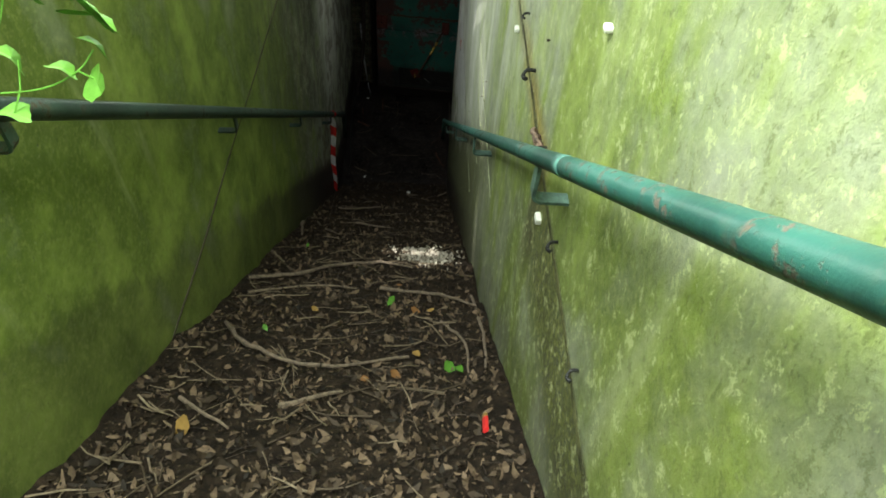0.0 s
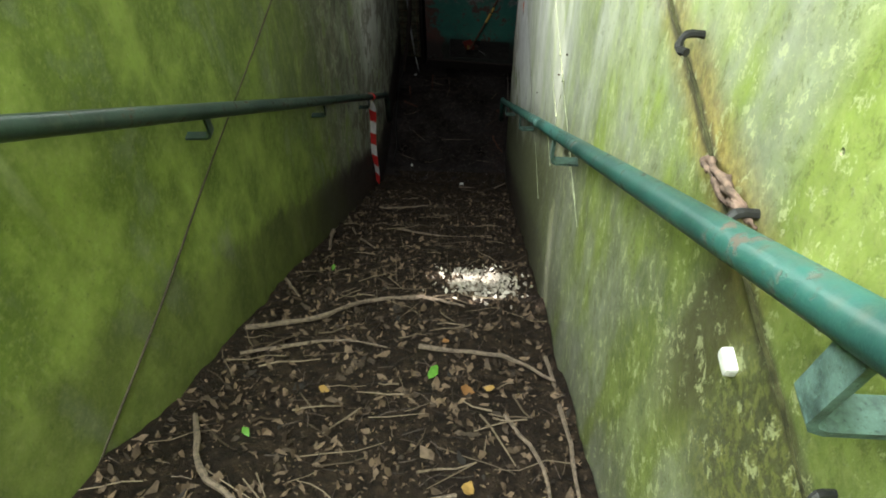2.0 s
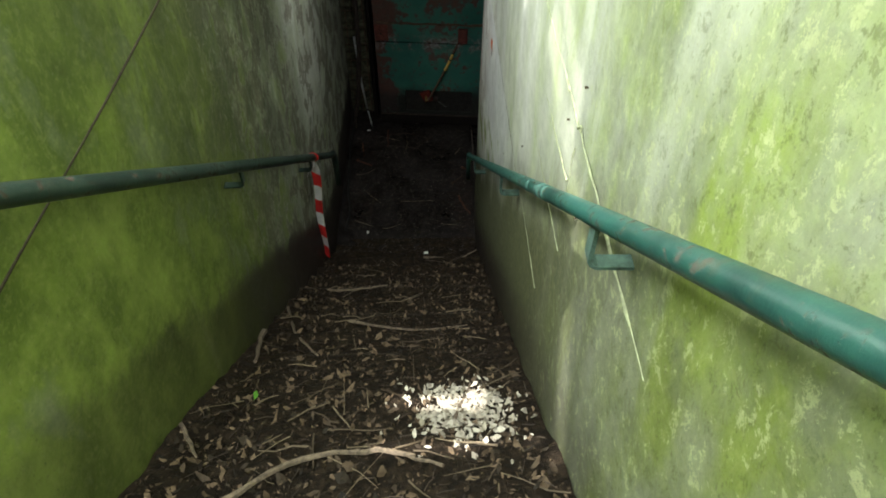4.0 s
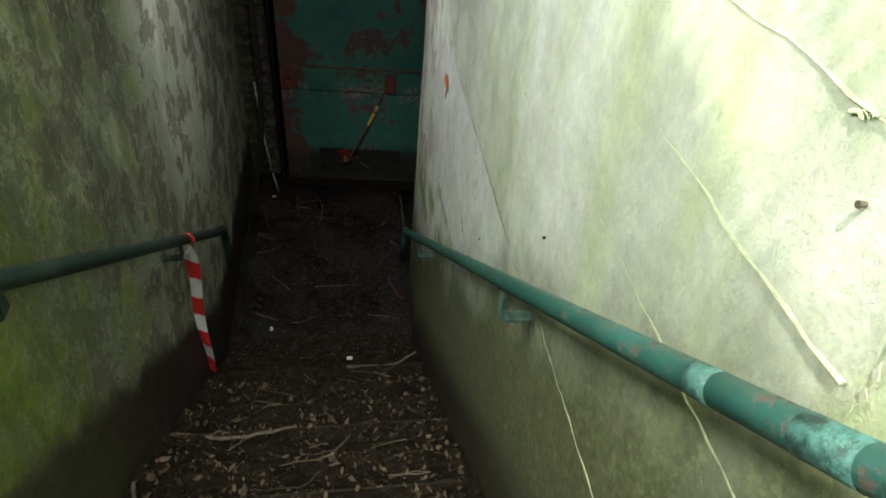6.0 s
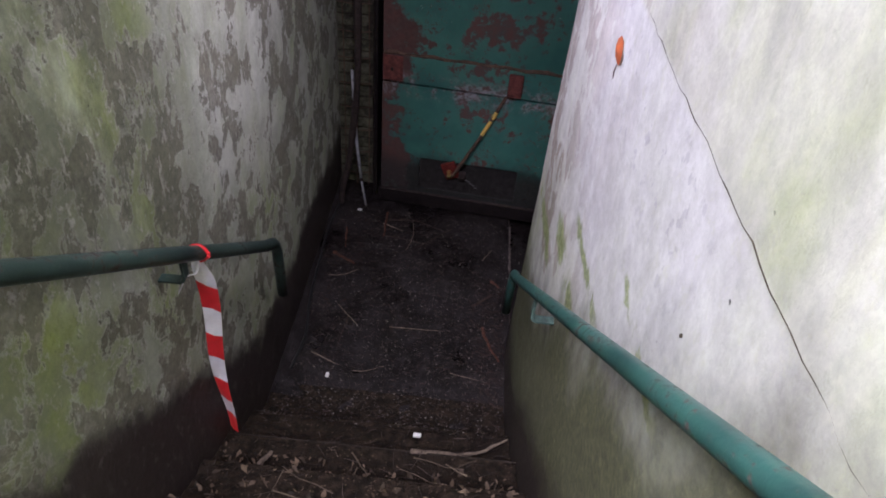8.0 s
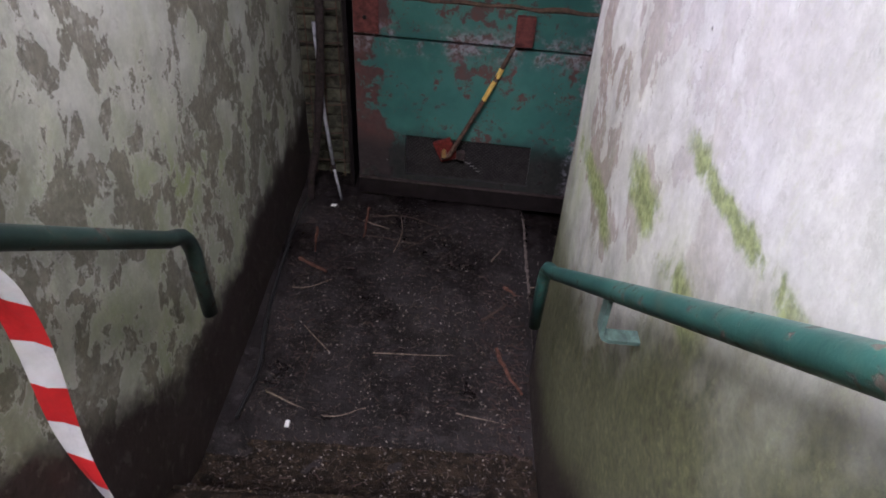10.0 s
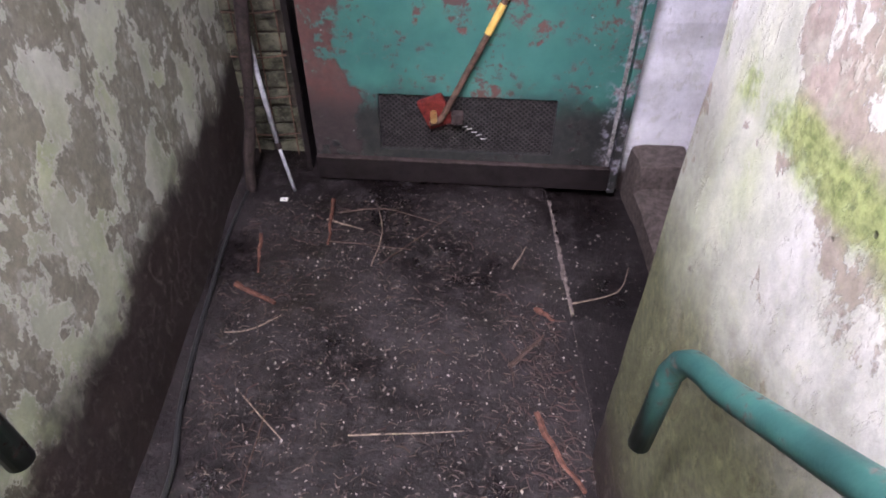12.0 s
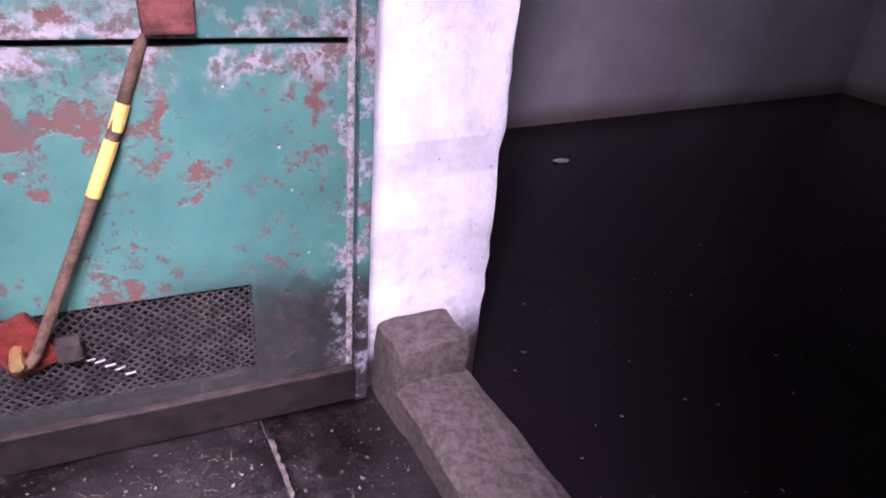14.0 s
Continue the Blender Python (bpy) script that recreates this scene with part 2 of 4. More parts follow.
    col = n.mix(n.math("MULTIPLY", n.ramp(scab, 0.39, 0.455, 0.5, 0.0), near), col, (0.085, 0.105, 0.018))
    height = n.math("ADD", n.math("SUBTRACT", n.math("MULTIPLY", fine, 0.25), n.math("MULTIPLY", grit, 0.5)), n.math("ADD", n.math("MULTIPLY", mid, 0.5), n.math("SUBTRACT", n.math("MULTIPLY", crumbs, 0.3), n.math("ADD", n.math("MULTIPLY", bare, 0.45), n.math("MULTIPLY", pits, 0.8)))))
    tone = n.ramp(n.noise(11, 9, 0.75), 0.32, 0.68, tone_lo, tone_hi)
    tone = n.math("MULTIPLY", tone, n.ramp(grit, 0.36, 0.64, 1.0 + 0.5 * (1 - tone_lo), 1.0 - 0.7 * (1 - tone_lo)))
    col = n.mix(1.0, col, n.mix(n.math("MULTIPLY", tone, 0.8), (0, 0, 0), (1, 1, 1)), "MULTIPLY")
    return n.done(col, n.ramp(wet, 0, 1, 0.75, 0.5), height, 0.7, 0.008)


M_LEFT = wall_material("left_wall_concrete", (4.8, 6.9, 1.15, 0.27), 0.50, 0.52, 3.2, (0.36, 0.50), (0.27, 0.25, 0.19), 0.0, 0.96, 1.24, ((0.52, 0.54, 0.44), (0.78, 0.78, 0.73)), 0.02, 0.62, 6.5)
M_RIGHT = wall_material("right_wall_concrete", (3.9, 5.6, 0.82, 0.06), 0.53, 0.55, 4.3, (0.14, 0.40), (0.46, 0.36, 0.31), 0.95, 0.90, 1.16, ((0.58, 0.58, 0.53), (0.82, 0.81, 0.79)), 0.0, 0.0, 5.2)
M_WHITE = wall_material("whitewashed_wall", (-9.0, -8.0, 0.0, 0.0), 0.70, 0.72, 6.0, (0.0, 0.16), (0.3, 0.27, 0.25), 0.0, 1.05, 1.25, ((0.74, 0.73, 0.76), (0.86, 0.85, 0.87)))


def room_wall():
    n = Nodes("damp_room_wall", 0.7)
    a, b = n.noise(2, 6), n.noise(35, 5)
    tide = n.ramp(n.math("ADD", n.z, n.math("MULTIPLY", a, 0.10)), -0.19, -0.02, 1.0, 0.0)
    col = n.mix(n.ramp(a, 0.3, 0.7), (0.62, 0.61, 0.64), (0.76, 0.75, 0.77))
    col = n.mix(n.math("MULTIPLY", tide, 0.75), col, (0.22, 0.16, 0.10))
    return n.done(col, None, b, 0.3, 0.004)


def litter_material():
    n = Nodes("leaf_mould", 0.85)
    n.bsdf.inputs["Specular IOR Level"].default_value = 0.12
    a, b, c = n.noise(4, 6), n.noise(28, 7, 0.7), n.noise(120, 4, 0.7)
    col = n.mix(n.ramp(b, 0.35, 0.7), (0.008, 0.0055, 0.004), (0.045, 0.031, 0.021))
    chip = n.cells(55)
    col = n.mix(n.ramp(chip.outputs["Distance"], 0.16, 0.26, 0.55, 0.0), col, n.mix(n.ramp(chip.outputs["Color"], 0.2, 0.9), (0.03, 0.02, 0.014), (0.17, 0.125, 0.08)))
    col = n.mix(n.ramp(a, 0.45, 0.7, 0.0, 0.6), col, (0.016, 0.011, 0.009))
    return n.done(col, n.ramp(b, 0.3, 0.7, 0.6, 0.95), n.math("ADD", b, n.math("MULTIPLY", c, 0.5)), 0.9, 0.02)


def landing_material():
    n = Nodes("wet_sludge_floor", 0.5)
    n.bsdf.inputs["Specular IOR Level"].default_value = 0.22
    a, b, c = n.noise(2.5, 6), n.noise(30, 7, 0.7), n.noise(140, 3, 0.7)
    col = n.mix(n.ramp(a, 0.35, 0.7), (0.006, 0.0043, 0.0043), (0.021, 0.0165, 0.0165))
    col = n.mix(n.ramp(b, 0.5, 0.75, 0.0, 0.6), col, (0.046, 0.034, 0.032))
    speck = n.cells(70)
    col = n.mix(n.ramp(n.noise(11, 8, 0.75), 0.50, 0.66, 0.0, 0.5), col, (0.043, 0.036, 0.036))
    bits = n.math("MULTIPLY", n.ramp(speck.outputs["Distance"], 0.10, 0.17, 1.0, 0.0), n.ramp(speck.outputs["Color"], 0.62, 0.72))
    col = n.mix(n.math("MULTIPLY", bits, 0.75), col, (0.30, 0.26, 0.23))
    return n.done(col, n.ramp(a, 0.35, 0.65, 0.26, 0.75), n.math("ADD", b, n.math("MULTIPLY", bits, 0.5)), 0.8, 0.012)


def rail_material(name, deep, light, patch):
    n = Nodes(name, 0.45)
    a, b, c = n.noise(7, 6), n.noise(45, 6, 0.7), n.noise(2.0, 3)
    col = n.mix(n.ramp(a, 0.3, 0.7), deep, light)
    col = n.mix(n.ramp(c, 0.55, 0.68, 0.0, 0.6), col, patch)
    streak = n.noise(1.0, 6, 0.7, n.stretch(60, 7, 60), 0.4)
    rust = n.math("MAXIMUM", n.math("MULTIPLY", n.ramp(b, 0.53, 0.61), n.ramp(a, 0.49, 0.58)), n.ramp(streak, 0.66, 0.72))
    col = n.mix(n.math("MULTIPLY", rust, 0.75), col, (0.12, 0.075, 0.058))
    dirt = n.ramp(n.noise(16, 5), 0.55, 0.75, 0.0, 0.5)
    col = n.mix(dirt, col, (0.08, 0.09, 0.06))
    return n.done(col, n.ramp(rust, 0, 1, 0.38, 0.85), n.math("SUBTRACT", b, rust), 0.35, 0.003)


def door_material():
    n = Nodes("rusting_teal_paint", 0.42)
    a, b, c = n.noise(3.6, 7, 0.62), n.noise(40, 6, 0.7), n.noise(14, 6, 0.7)
    teal = n.mix(n.ramp(a, 0.3, 0.7), (0.028, 0.115, 0.098), (0.052, 0.185, 0.150))
    edge = n.ramp(n.math("ADD", n.x, n.math("MULTIPLY", n.math("SUBTRACT", c, 0.5), 0.3)), -0.52, -0.30, 0.125, 0.0)
    rust = n.ramp(n.math("ADD", n.math("ADD", n.math("MULTIPLY", a, 0.62), n.math("MULTIPLY", c, 0.38)), edge), 0.535, 0.575)
    spot = n.math("MULTIPLY", n.ramp(n.noise(32, 7, 0.75), 0.53, 0.60, 0.0, 0.85), n.ramp(n.noise(5.5, 4), 0.44, 0.56))
    rust = n.math("MAXIMUM", rust, spot)
    reds = n.mix(n.ramp(c, 0.35, 0.65), (0.075, 0.064, 0.058), (0.118, 0.050, 0.042))
    reds = n.mix(n.ramp(n.x, -0.45, -0.1), n.mix(0.45, n.mix(n.ramp(b, 0.35, 0.65, 0.0, 0.7), reds, (0.035, 0.024, 0.022)), (0.085, 0.027, 0.022)), reds)
    col = n.mix(rust, teal, reds)
    low = n.ramp(n.math("ADD", n.z, n.math("MULTIPLY", n.math("SUBTRACT", a, 0.5), 0.22)), 0.30, 0.46, 1.0, 0.0)
    # rounded shadow right of the vent, painted into the door colour
    painted_shadow = n.math("MULTIPLY", n.ramp(n.math("ADD", n.z, n.math("MULTIPLY", n.math("ABSOLUTE", n.math("SUBTRACT", n.x, 0.43)), 0.8)), 0.40, 0.43, 0.75, 0.0), n.ramp(n.x, 0.325, 0.335))
    low = n.math("MAXIMUM", low, painted_shadow)
    col = n.mix(n.math("MULTIPLY", low, 0.93), col, n.mix(n.ramp(b, 0.3, 0.7), (0.013, 0.0095, 0.0095), (0.034, 0.024, 0.023)))
    strip = n.math("MULTIPLY", n.ramp(n.x, 0.47, 0.545), n.ramp(c, 0.49, 0.55))
    col = n.mix(n.math("MULTIPLY", strip, 0.6), col, n.mix(n.ramp(b, 0.4, 0.6), (0.10, 0.075, 0.075), (0.42, 0.42, 0.48)))
    band = n.math("MULTIPLY", n.ramp(n.math("ABSOLUTE", n.math("SUBTRACT", n.z, 0.905)), 0.015, 0.11, 1.0, 0.0), n.ramp(n.math("ADD", n.math("MULTIPLY", c, 0.5), n.math("MULTIPLY", a, 0.5)), 0.45, 0.53))
    col = n.mix(n.math("MULTIPLY", band, 0.9), col, n.mix(n.ramp(b, 0.42, 0.58), (0.11, 0.055, 0.045), (0.30, 0.28, 0.30)))
    nick = n.math("MULTIPLY", n.ramp(n.cells(26).outputs["Distance"], 0.05, 0.10, 1.0, 0.0), n.ramp(n.noise(7, 2), 0.60, 0.64))
    col = n.mix(n.math("MULTIPLY", nick, 0.8), col, (0.45, 0.48, 0.45))
    return n.done(col, n.ramp(rust, 0, 1, 0.36, 0.85), n.math("SUBTRACT", n.math("MULTIPLY", b, 0.4), rust), 0.5, 0.004)


def water_material():
    n = Nodes("black_flood_water", 0.22)
    n.bsdf.inputs["Specular IOR Level"].default_value = 0.12
    return n.done((0.014, 0.011, 0.0125), None, n.noise(3, 2), 0.03, 0.01)


def leaf_material(name, lo, hi, rough=0.7):
    n = Nodes(name, rough)
    n.bsdf.inputs["Specular IOR Level"].default_value = 0.25
    r = n.island()
    col = n.mix(r, lo, hi)
    return n.done(n.mix(n.ramp(n.noise(60, 4), 0.3, 0.8, 0.0, 0.5), col, tuple(0.5 * c for c in lo)), None, n.noise(90, 3), 0.3, 0.002)


M_ROOM, M_LITTER, M_LANDING, M_RAIL, M_DOOR, M_WATER = room_wall(), litter_material(), landing_material(), rail_material("green_rail_paint", (0.014, 0.050, 0.044), (0.028, 0.105, 0.088), (0.045, 0.17, 0.15)), door_material(), water_material()
# darker version of the rail paint, for the left rail and its brackets
M_RAIL_DARK = rail_material("dark_rail_paint", (0.016, 0.030, 0.026), (0.030, 0.062, 0.050), (0.035, 0.070, 0.058))
M_RINGS = plain("chalky_paint", (0.060, 0.150, 0.135), 0.6, 0, 0.7, 60, 0.3)
M_BRACKET = plain("chalky_bracket_paint", (0.072, 0.125, 0.110), 0.6, 0, 0.5, 40, 0.4)
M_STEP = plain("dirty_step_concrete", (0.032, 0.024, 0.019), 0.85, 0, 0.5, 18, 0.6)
M_KERB = plain("damp_kerb_concrete", (0.100, 0.080, 0.071), 0.85, 0, 0.42, 45, 0.9)
M_CONC = plain("grey_roof_concrete", (0.32, 0.31, 0.28), 0.9, 0, 0.25, 8, 0.4)
M_EARTH = plain("earth_bank", (0.07, 0.075, 0.035), 0.95, 0, 0.5, 3, 0.6)
M_RIDGE = plain("pale_mortar_seam", (0.30, 0.32, 0.20), 0.85, 0, 0.3, 40, 0.5)
M_CRACK = plain("dark_crack", (0.06, 0.05, 0.035), 0.95, 0, 0.3, 40, 0.2)
M_TWIG = plain("dry_twig_bark", (0.155, 0.115, 0.085), 0.8, 0, 0.5, 60, 0.6)
M_TWIG_DARK = plain("wet_twig_bark", (0.055, 0.035, 0.027), 0.7, 0, 0.5, 60, 0.6)
M_BARK = plain("red_bark", (0.085, 0.038, 0.026), 0.8, 0, 0.5, 40, 0.6)
M_BLACK = plain("black_plastic", (0.02, 0.02, 0.02), 0.45, 0, 0.3, 40, 0.2)
M_WHITEP = plain("white_plastic", (0.72, 0.72, 0.70), 0.4, 0, 0.1, 40, 0.2)
M_TUBE = plain("grimy_white_tube", (0.31, 0.31, 0.33), 0.45, 0, 0.5, 25, 0.2)
M_RUST = plain("rusted_steel", (0.10, 0.060, 0.042), 0.8, 0.2, 0.5, 35, 0.6)
M_FLAKY = plain("flaking_sealant", (0.19, 0.18, 0.175), 0.8, 0, 0.8, 45, 0.9)
M_PIPE = plain("dark_scaly_rust", (0.036, 0.026, 0.024), 0.8, 0.1, 0.5, 35, 0.7)
M_VENT = plain("grimy_expanded_metal", (0.052, 0.046, 0.045), 0.6, 0.3, 0.5, 30, 0.4)
M_KNOT = plain("perished_sheathing", (0.16, 0.105, 0.08), 0.85, 0, 0.5, 60, 0.8)
M_TRACE = plain("perished_cable", (0.04, 0.04, 0.017), 0.9, 0, 0.6, 25, 0.8)
M_CHAIN = plain("dull_zinc", (0.22, 0.21, 0.20), 0.5, 0.4, 0.4, 60, 0.3)
M_SOOT = plain("wet_black_steel", (0.012, 0.0088, 0.0088), 0.55, 0, 0.4, 30, 0.5)
M_RED = plain("chipped_red_enamel", (0.11, 0.018, 0.014), 0.5, 0, 0.45, 45, 0.5)
M_HINGE = plain("rust_red_primer", (0.115, 0.036, 0.030), 0.75, 0, 0.5, 30, 0.6)
M_YELLOW = plain("yellow_tape", (0.62, 0.40, 0.09), 0.5, 0, 0.15, 40, 0.2)
M_ORANGE = plain("orange_spot", (0.45, 0.10, 0.025), 0.7, 0, 0.3, 40, 0.4)
M_BRASS = plain("worn_brass", (0.62, 0.42, 0.16), 0.35, 0.8, 0.2, 40, 0.2)
M_TAPE_R = plain("red_barrier_film", (0.62, 0.028, 0.030), 0.4, 0, 0.1, 20, 0.1)
M_TAPE_W = plain("white_barrier_film", (0.72, 0.70, 0.76), 0.4, 0, 0.08, 20, 0.1)
M_BRICK = plain("mossy_brick", (0.072, 0.070, 0.048), 0.9, 0, 0.7, 14, 0.7)
M_MORTAR = plain("dark_mortar", (0.05, 0.042, 0.032), 0.95, 0, 0.4, 30, 0.5)
M_DRYLEAF = leaf_material("dry_leaves", (0.010, 0.007, 0.005), (0.19, 0.13, 0.085))
M_YLEAF = leaf_material("yellow_leaf", (0.30, 0.18, 0.05), (0.38, 0.24, 0.08))
M_OLEAF = leaf_material("orange_leaf", (0.20, 0.095, 0.035), (0.28, 0.14, 0.05))
M_GLEAF = leaf_material("green_leaf", (0.085, 0.23, 0.025), (0.14, 0.32, 0.05), 0.5)


# ---- building helpers ----
def mesh_of(bm, name, material, smooth=False):
    me = bpy.data.meshes.new(name)
    bm.normal_update()
    bm.to_mesh(me)
    bm.free()
    for m in material if isinstance(material, (tuple, list)) else (material,):
        me.materials.append(m)
    if smooth:
        me.shade_smooth()
    return me


def thing(name, bm, material, label, category, group="", kind="", smooth=False):
    return tagged(new(name, mesh_of(bm, name, material, smooth)), label, category, group, kind)


def base(name, at, label, category, group="", kind=""):
    ob = new(name)
    ob.empty_display_size = 0.05
    ob.location = at
    return tagged(ob, label, category, group, kind)


def part(name, bm, material, parent, label="", smooth=False):
    ob = new(name, mesh_of(bm, name, material, smooth))
    ob.parent = parent
    off, p = Vector(), parent
    while p:
        off, p = off + p.location, p.parent
    ob.matrix_parent_inverse = Matrix.Translation(-off)
    return tagged(ob, label) if label else ob


def box(x0, x1, y0, y1, z0, z1, bevel=0.0, bm=None):
    out = bm or bmesh.new()
    made = bmesh.ops.create_cube(out, size=1.0, matrix=Matrix.LocRotScale(((x0 + x1) / 2, (y0 + y1) / 2, (z0 + z1) / 2), None, (x1 - x0, y1 - y0, z1 - z0)))
    if bevel:
        edges = {e for v in made["verts"] for e in v.link_edges}
        bmesh.ops.bevel(out, geom=list(edges), offset=bevel, segments=2, affect="EDGES", profile=0.6)
    return out


def tube(points, radius, sides=8, bm=None, taper=1.0, wobble=0.0, rng=None, flat=1.0):
    """A round bar along the points, closed at both ends."""
    out = bm or bmesh.new()
    pts = [Vector(p) for p in points]
    rings, side = [], None
    for i, p in enumerate(pts):
        d = (pts[min(i + 1, len(pts) - 1)] - pts[max(i - 1, 0)]).normalized()
        if side is None:
            side = d.orthogonal().normalized()
        side = (side - d * side.dot(d)).normalized()
        up = d.cross(side)
        r = radius * (1 + (taper - 1) * i / max(1, len(pts) - 1))
        if wobble:
            r *= 1 + rng.uniform(-wobble, wobble)
        rings.append([out.verts.new(p + r * (math.cos(a) * side + flat * math.sin(a) * up)) for a in (2 * math.pi * k / sides for k in range(sides))])
    for a, b in zip(rings, rings[1:]):
        for k in range(sides):
            out.faces.new((a[k], a[(k + 1) % sides], b[(k + 1) % sides], b[k]))
    out.faces.new(list(reversed(rings[0])))
    out.faces.new(rings[-1])
    return out


def curve(points, n=6):
    """Catmull-Rom points through the given ones."""
    p = [Vector(q) for q in points]
    p = [2 * p[0] - p[1]] + p + [2 * p[-1] - p[-2]]
    out = []
    for i in range(1, len(p) - 2):
        for k in range(n):
            t = k / n
            out.append(0.5 * ((2 * p[i]) + (p[i + 1] - p[i - 1]) * t + (2 * p[i - 1] - 5 * p[i] + 4 * p[i + 1] - p[i + 2]) * t * t + (3 * p[i] - p[i - 1] - 3 * p[i + 1] + p[i + 2]) * t ** 3))
    return out + [p[-2]]


# ---- plan ----
LEFT, RIGHT = -0.885, 0.290
FOOT, RISE, GOING = 5.47, 0.19, 0.242
STEPS = 20
WALL_END = 5.92
DOOR_Y = 7.08


def nosing(y):
    return max(0.0, (FOOT - y) * 0.785)


def ease(a, b, v):
    t = min(1.0, max(0.0, (v - a) / (b - a)))
    return t * t * (3 - 2 * t)


RAIL_FOOT = {1: (0.213, 0.902, 0.8035), -1: (-0.805, 0.934, 0.811)}


RAIL_FOOT = {1: (0.213, 0.902, 0.8035), -1: (-0.805, 0.934, 0.811)}


def rail_z(y, side):
    """Height of a rail's middle; side is 1 for the sunny wall, -1 for the shaded one."""
    _, z, slope = RAIL_FOOT[side]
    return z + slope * (5.54 - y)


def step_height(y):
    return RISE * max(0, min(STEPS, math.floor((FOOT - y) / GOING)))


def slab_wall(name, face_x, thick, y0, y1, bottom, top, material, label, step=0.11, rough=0.006, edge=0.0):
    """A wall along y with an uneven inner face at face_x; top is a function of y."""
    bm = bmesh.new()
    ny = max(2, round((y1 - y0) / step))
    nz = 46
    sign = 1 if thick > 0 else -1
    grid = []
    for i in range(ny + 1):
        y = y0 + (y1 - y0) * i / ny
        row = []
        for j in range(nz + 1):
            z = bottom + (top(y) - bottom) * j / nz
            d = rough * noise.fractal(Vector((y * 1.6, z * 1.6, face_x * 9)), 1.0, 2.0, 4)
            yy = y
            if edge and i == ny:
                yy = y - edge * abs(noise.fractal(Vector((7.3, z * 9, 1)), 1.0, 2.0, 4)) - 0.004
                d += sign * 0.008
            row.append(bm.verts.new((face_x + d, yy, z)))
        grid.append(row)
    for i in range(ny):
        for j in range(nz):
            bm.faces.new((grid[i][j], grid[i][j + 1], grid[i + 1][j + 1], grid[i + 1][j]))
    back = [[bm.verts.new((face_x + thick, y, z)) for z in (bottom, top(y))] for y in (y0 + (y1 - y0) * i / ny for i in range(ny + 1))]
    for i in range(ny):
        bm.faces.new((back[i][0], back[i + 1][0], back[i + 1][1], back[i][1]))
        bm.faces.new((grid[i][-1], back[i][1], back[i + 1][1], grid[i + 1][-1]))
        bm.faces.new((grid[i][0], grid[i + 1][0], back[i + 1][0], back[i][0]))
    for g, b in ((grid[0], back[0]), (grid[-1], back[-1])):
        bm.faces.new(g + [b[1], b[0]])
    bmesh.ops.recalc_face_normals(bm, faces=bm.faces[:])
    return thing(name, bm, material, label, "wall", kind="structure", smooth=False)


# ---- structure ----
# unseen top of the left wall, kept low for the added side lamp
def left_top(y):
    return max(2.75, 1.95 + SLOPE * (5.54 - y))


def roof_z(y):
    return max(2.75, 1.95 + SLOPE * (5.54 - y) + 0.95 * min(1.0, max(0.0, (5.2 - y) / 0.8)))


slab_wall("wall_left", LEFT, -0.25, -1.6, 7.62, -0.45, left_top, M_LEFT, "green algae-stained concrete stair wall with flaking paint", edge=0.0)
slab_wall("wall_right", RIGHT, 0.30, -1.6, WALL_END, -0.45, roof_z, M_RIGHT, "pale green and white concrete stair wall with peeling paint", edge=0.012)
thing("wall_back", box(-1.135, 0.59, -1.85, -1.6, 3.9, 7.9), M_CONC, "plain concrete wall behind the stair head", "wall", kind="structure")

bm = bmesh.new()
rows = []
for y in [-1.85 + 0.25 * i for i in range(39)]:
    rows.append([bm.verts.new((x, y, (left_top(min(y, 4.3)) - 0.12 - 0.10 * (-1.14 - x)) )) for x in (-1.14, -2.0, -4.0, -9.0)])
for a, b in zip(rows, rows[1:]):
    for k in range(3):
        bm.faces.new((a[k], a[k + 1], b[k + 1], b[k]))
thing("ground", bm, M_EARTH, "earth bank beside the sunken stair", "ground", kind="structure")

# unseen roof added to mask the sun, holed where its spots and streaks fall
SPOTS = [((0.00, 2.86, 2.06), 0.11, 0.075), ((0.07, 2.92, 2.03), 0.04, 0.09), ((-0.08, 2.60, 2.25), 0.12, 0.024), ((0.10, 2.62, 2.24), 0.05, 0.02), ((0.25, 2.62, 2.22), 0.03, 0.03)]
STREAKS = [((0.288, 3.75, 3.25), (0.288, 2.72, 2.96), 0.018), ((0.288, 2.76, 2.72), (0.288, 2.52, 2.30), 0.020), ((0.288, 3.6, 3.38), (0.288, 3.0, 3.2), 0.010)]


def up_to_roof(p):
    p = Vector(p)
    for _ in range(30):
        p = p + SUN * ((roof_z(p.y) - p.z) / (SUN.z + SLOPE * SUN.y))
    return p


holes = [(up_to_roof(p), a, b) for p, a, b in SPOTS]
slits = [(up_to_roof(a), up_to_roof(b), w) for a, b, w in STREAKS]


def sun_hole(x, y):
    for p, a, b in holes:
        if ((x - p.x) / a) ** 2 + ((y - p.y) / b) ** 2 < 1:
            return True
    for a, b, w in slits:
        d = (b - a).xy
        t = max(0, min(1, (Vector((x, y)) - a.xy).dot(d) / d.length_squared))
        if (Vector((x, y)) - a.xy - t * d).length < w:
            return True
    return False


bm = bmesh.new()
xs = [-3.0, -1.2] + [-0.9 + 0.0125 * i for i in range(97)] + [0.6]
ys = [-1.85, -0.5] + [0.6 + 0.02 * i for i in range(116)] + [3.5, 4.0, 4.45, 5.0, 5.2]
vs = {}
for i, x in enumerate(xs):
    for j, y in enumerate(ys):
        vs[i, j] = bm.verts.new((x, y, roof_z(y)))
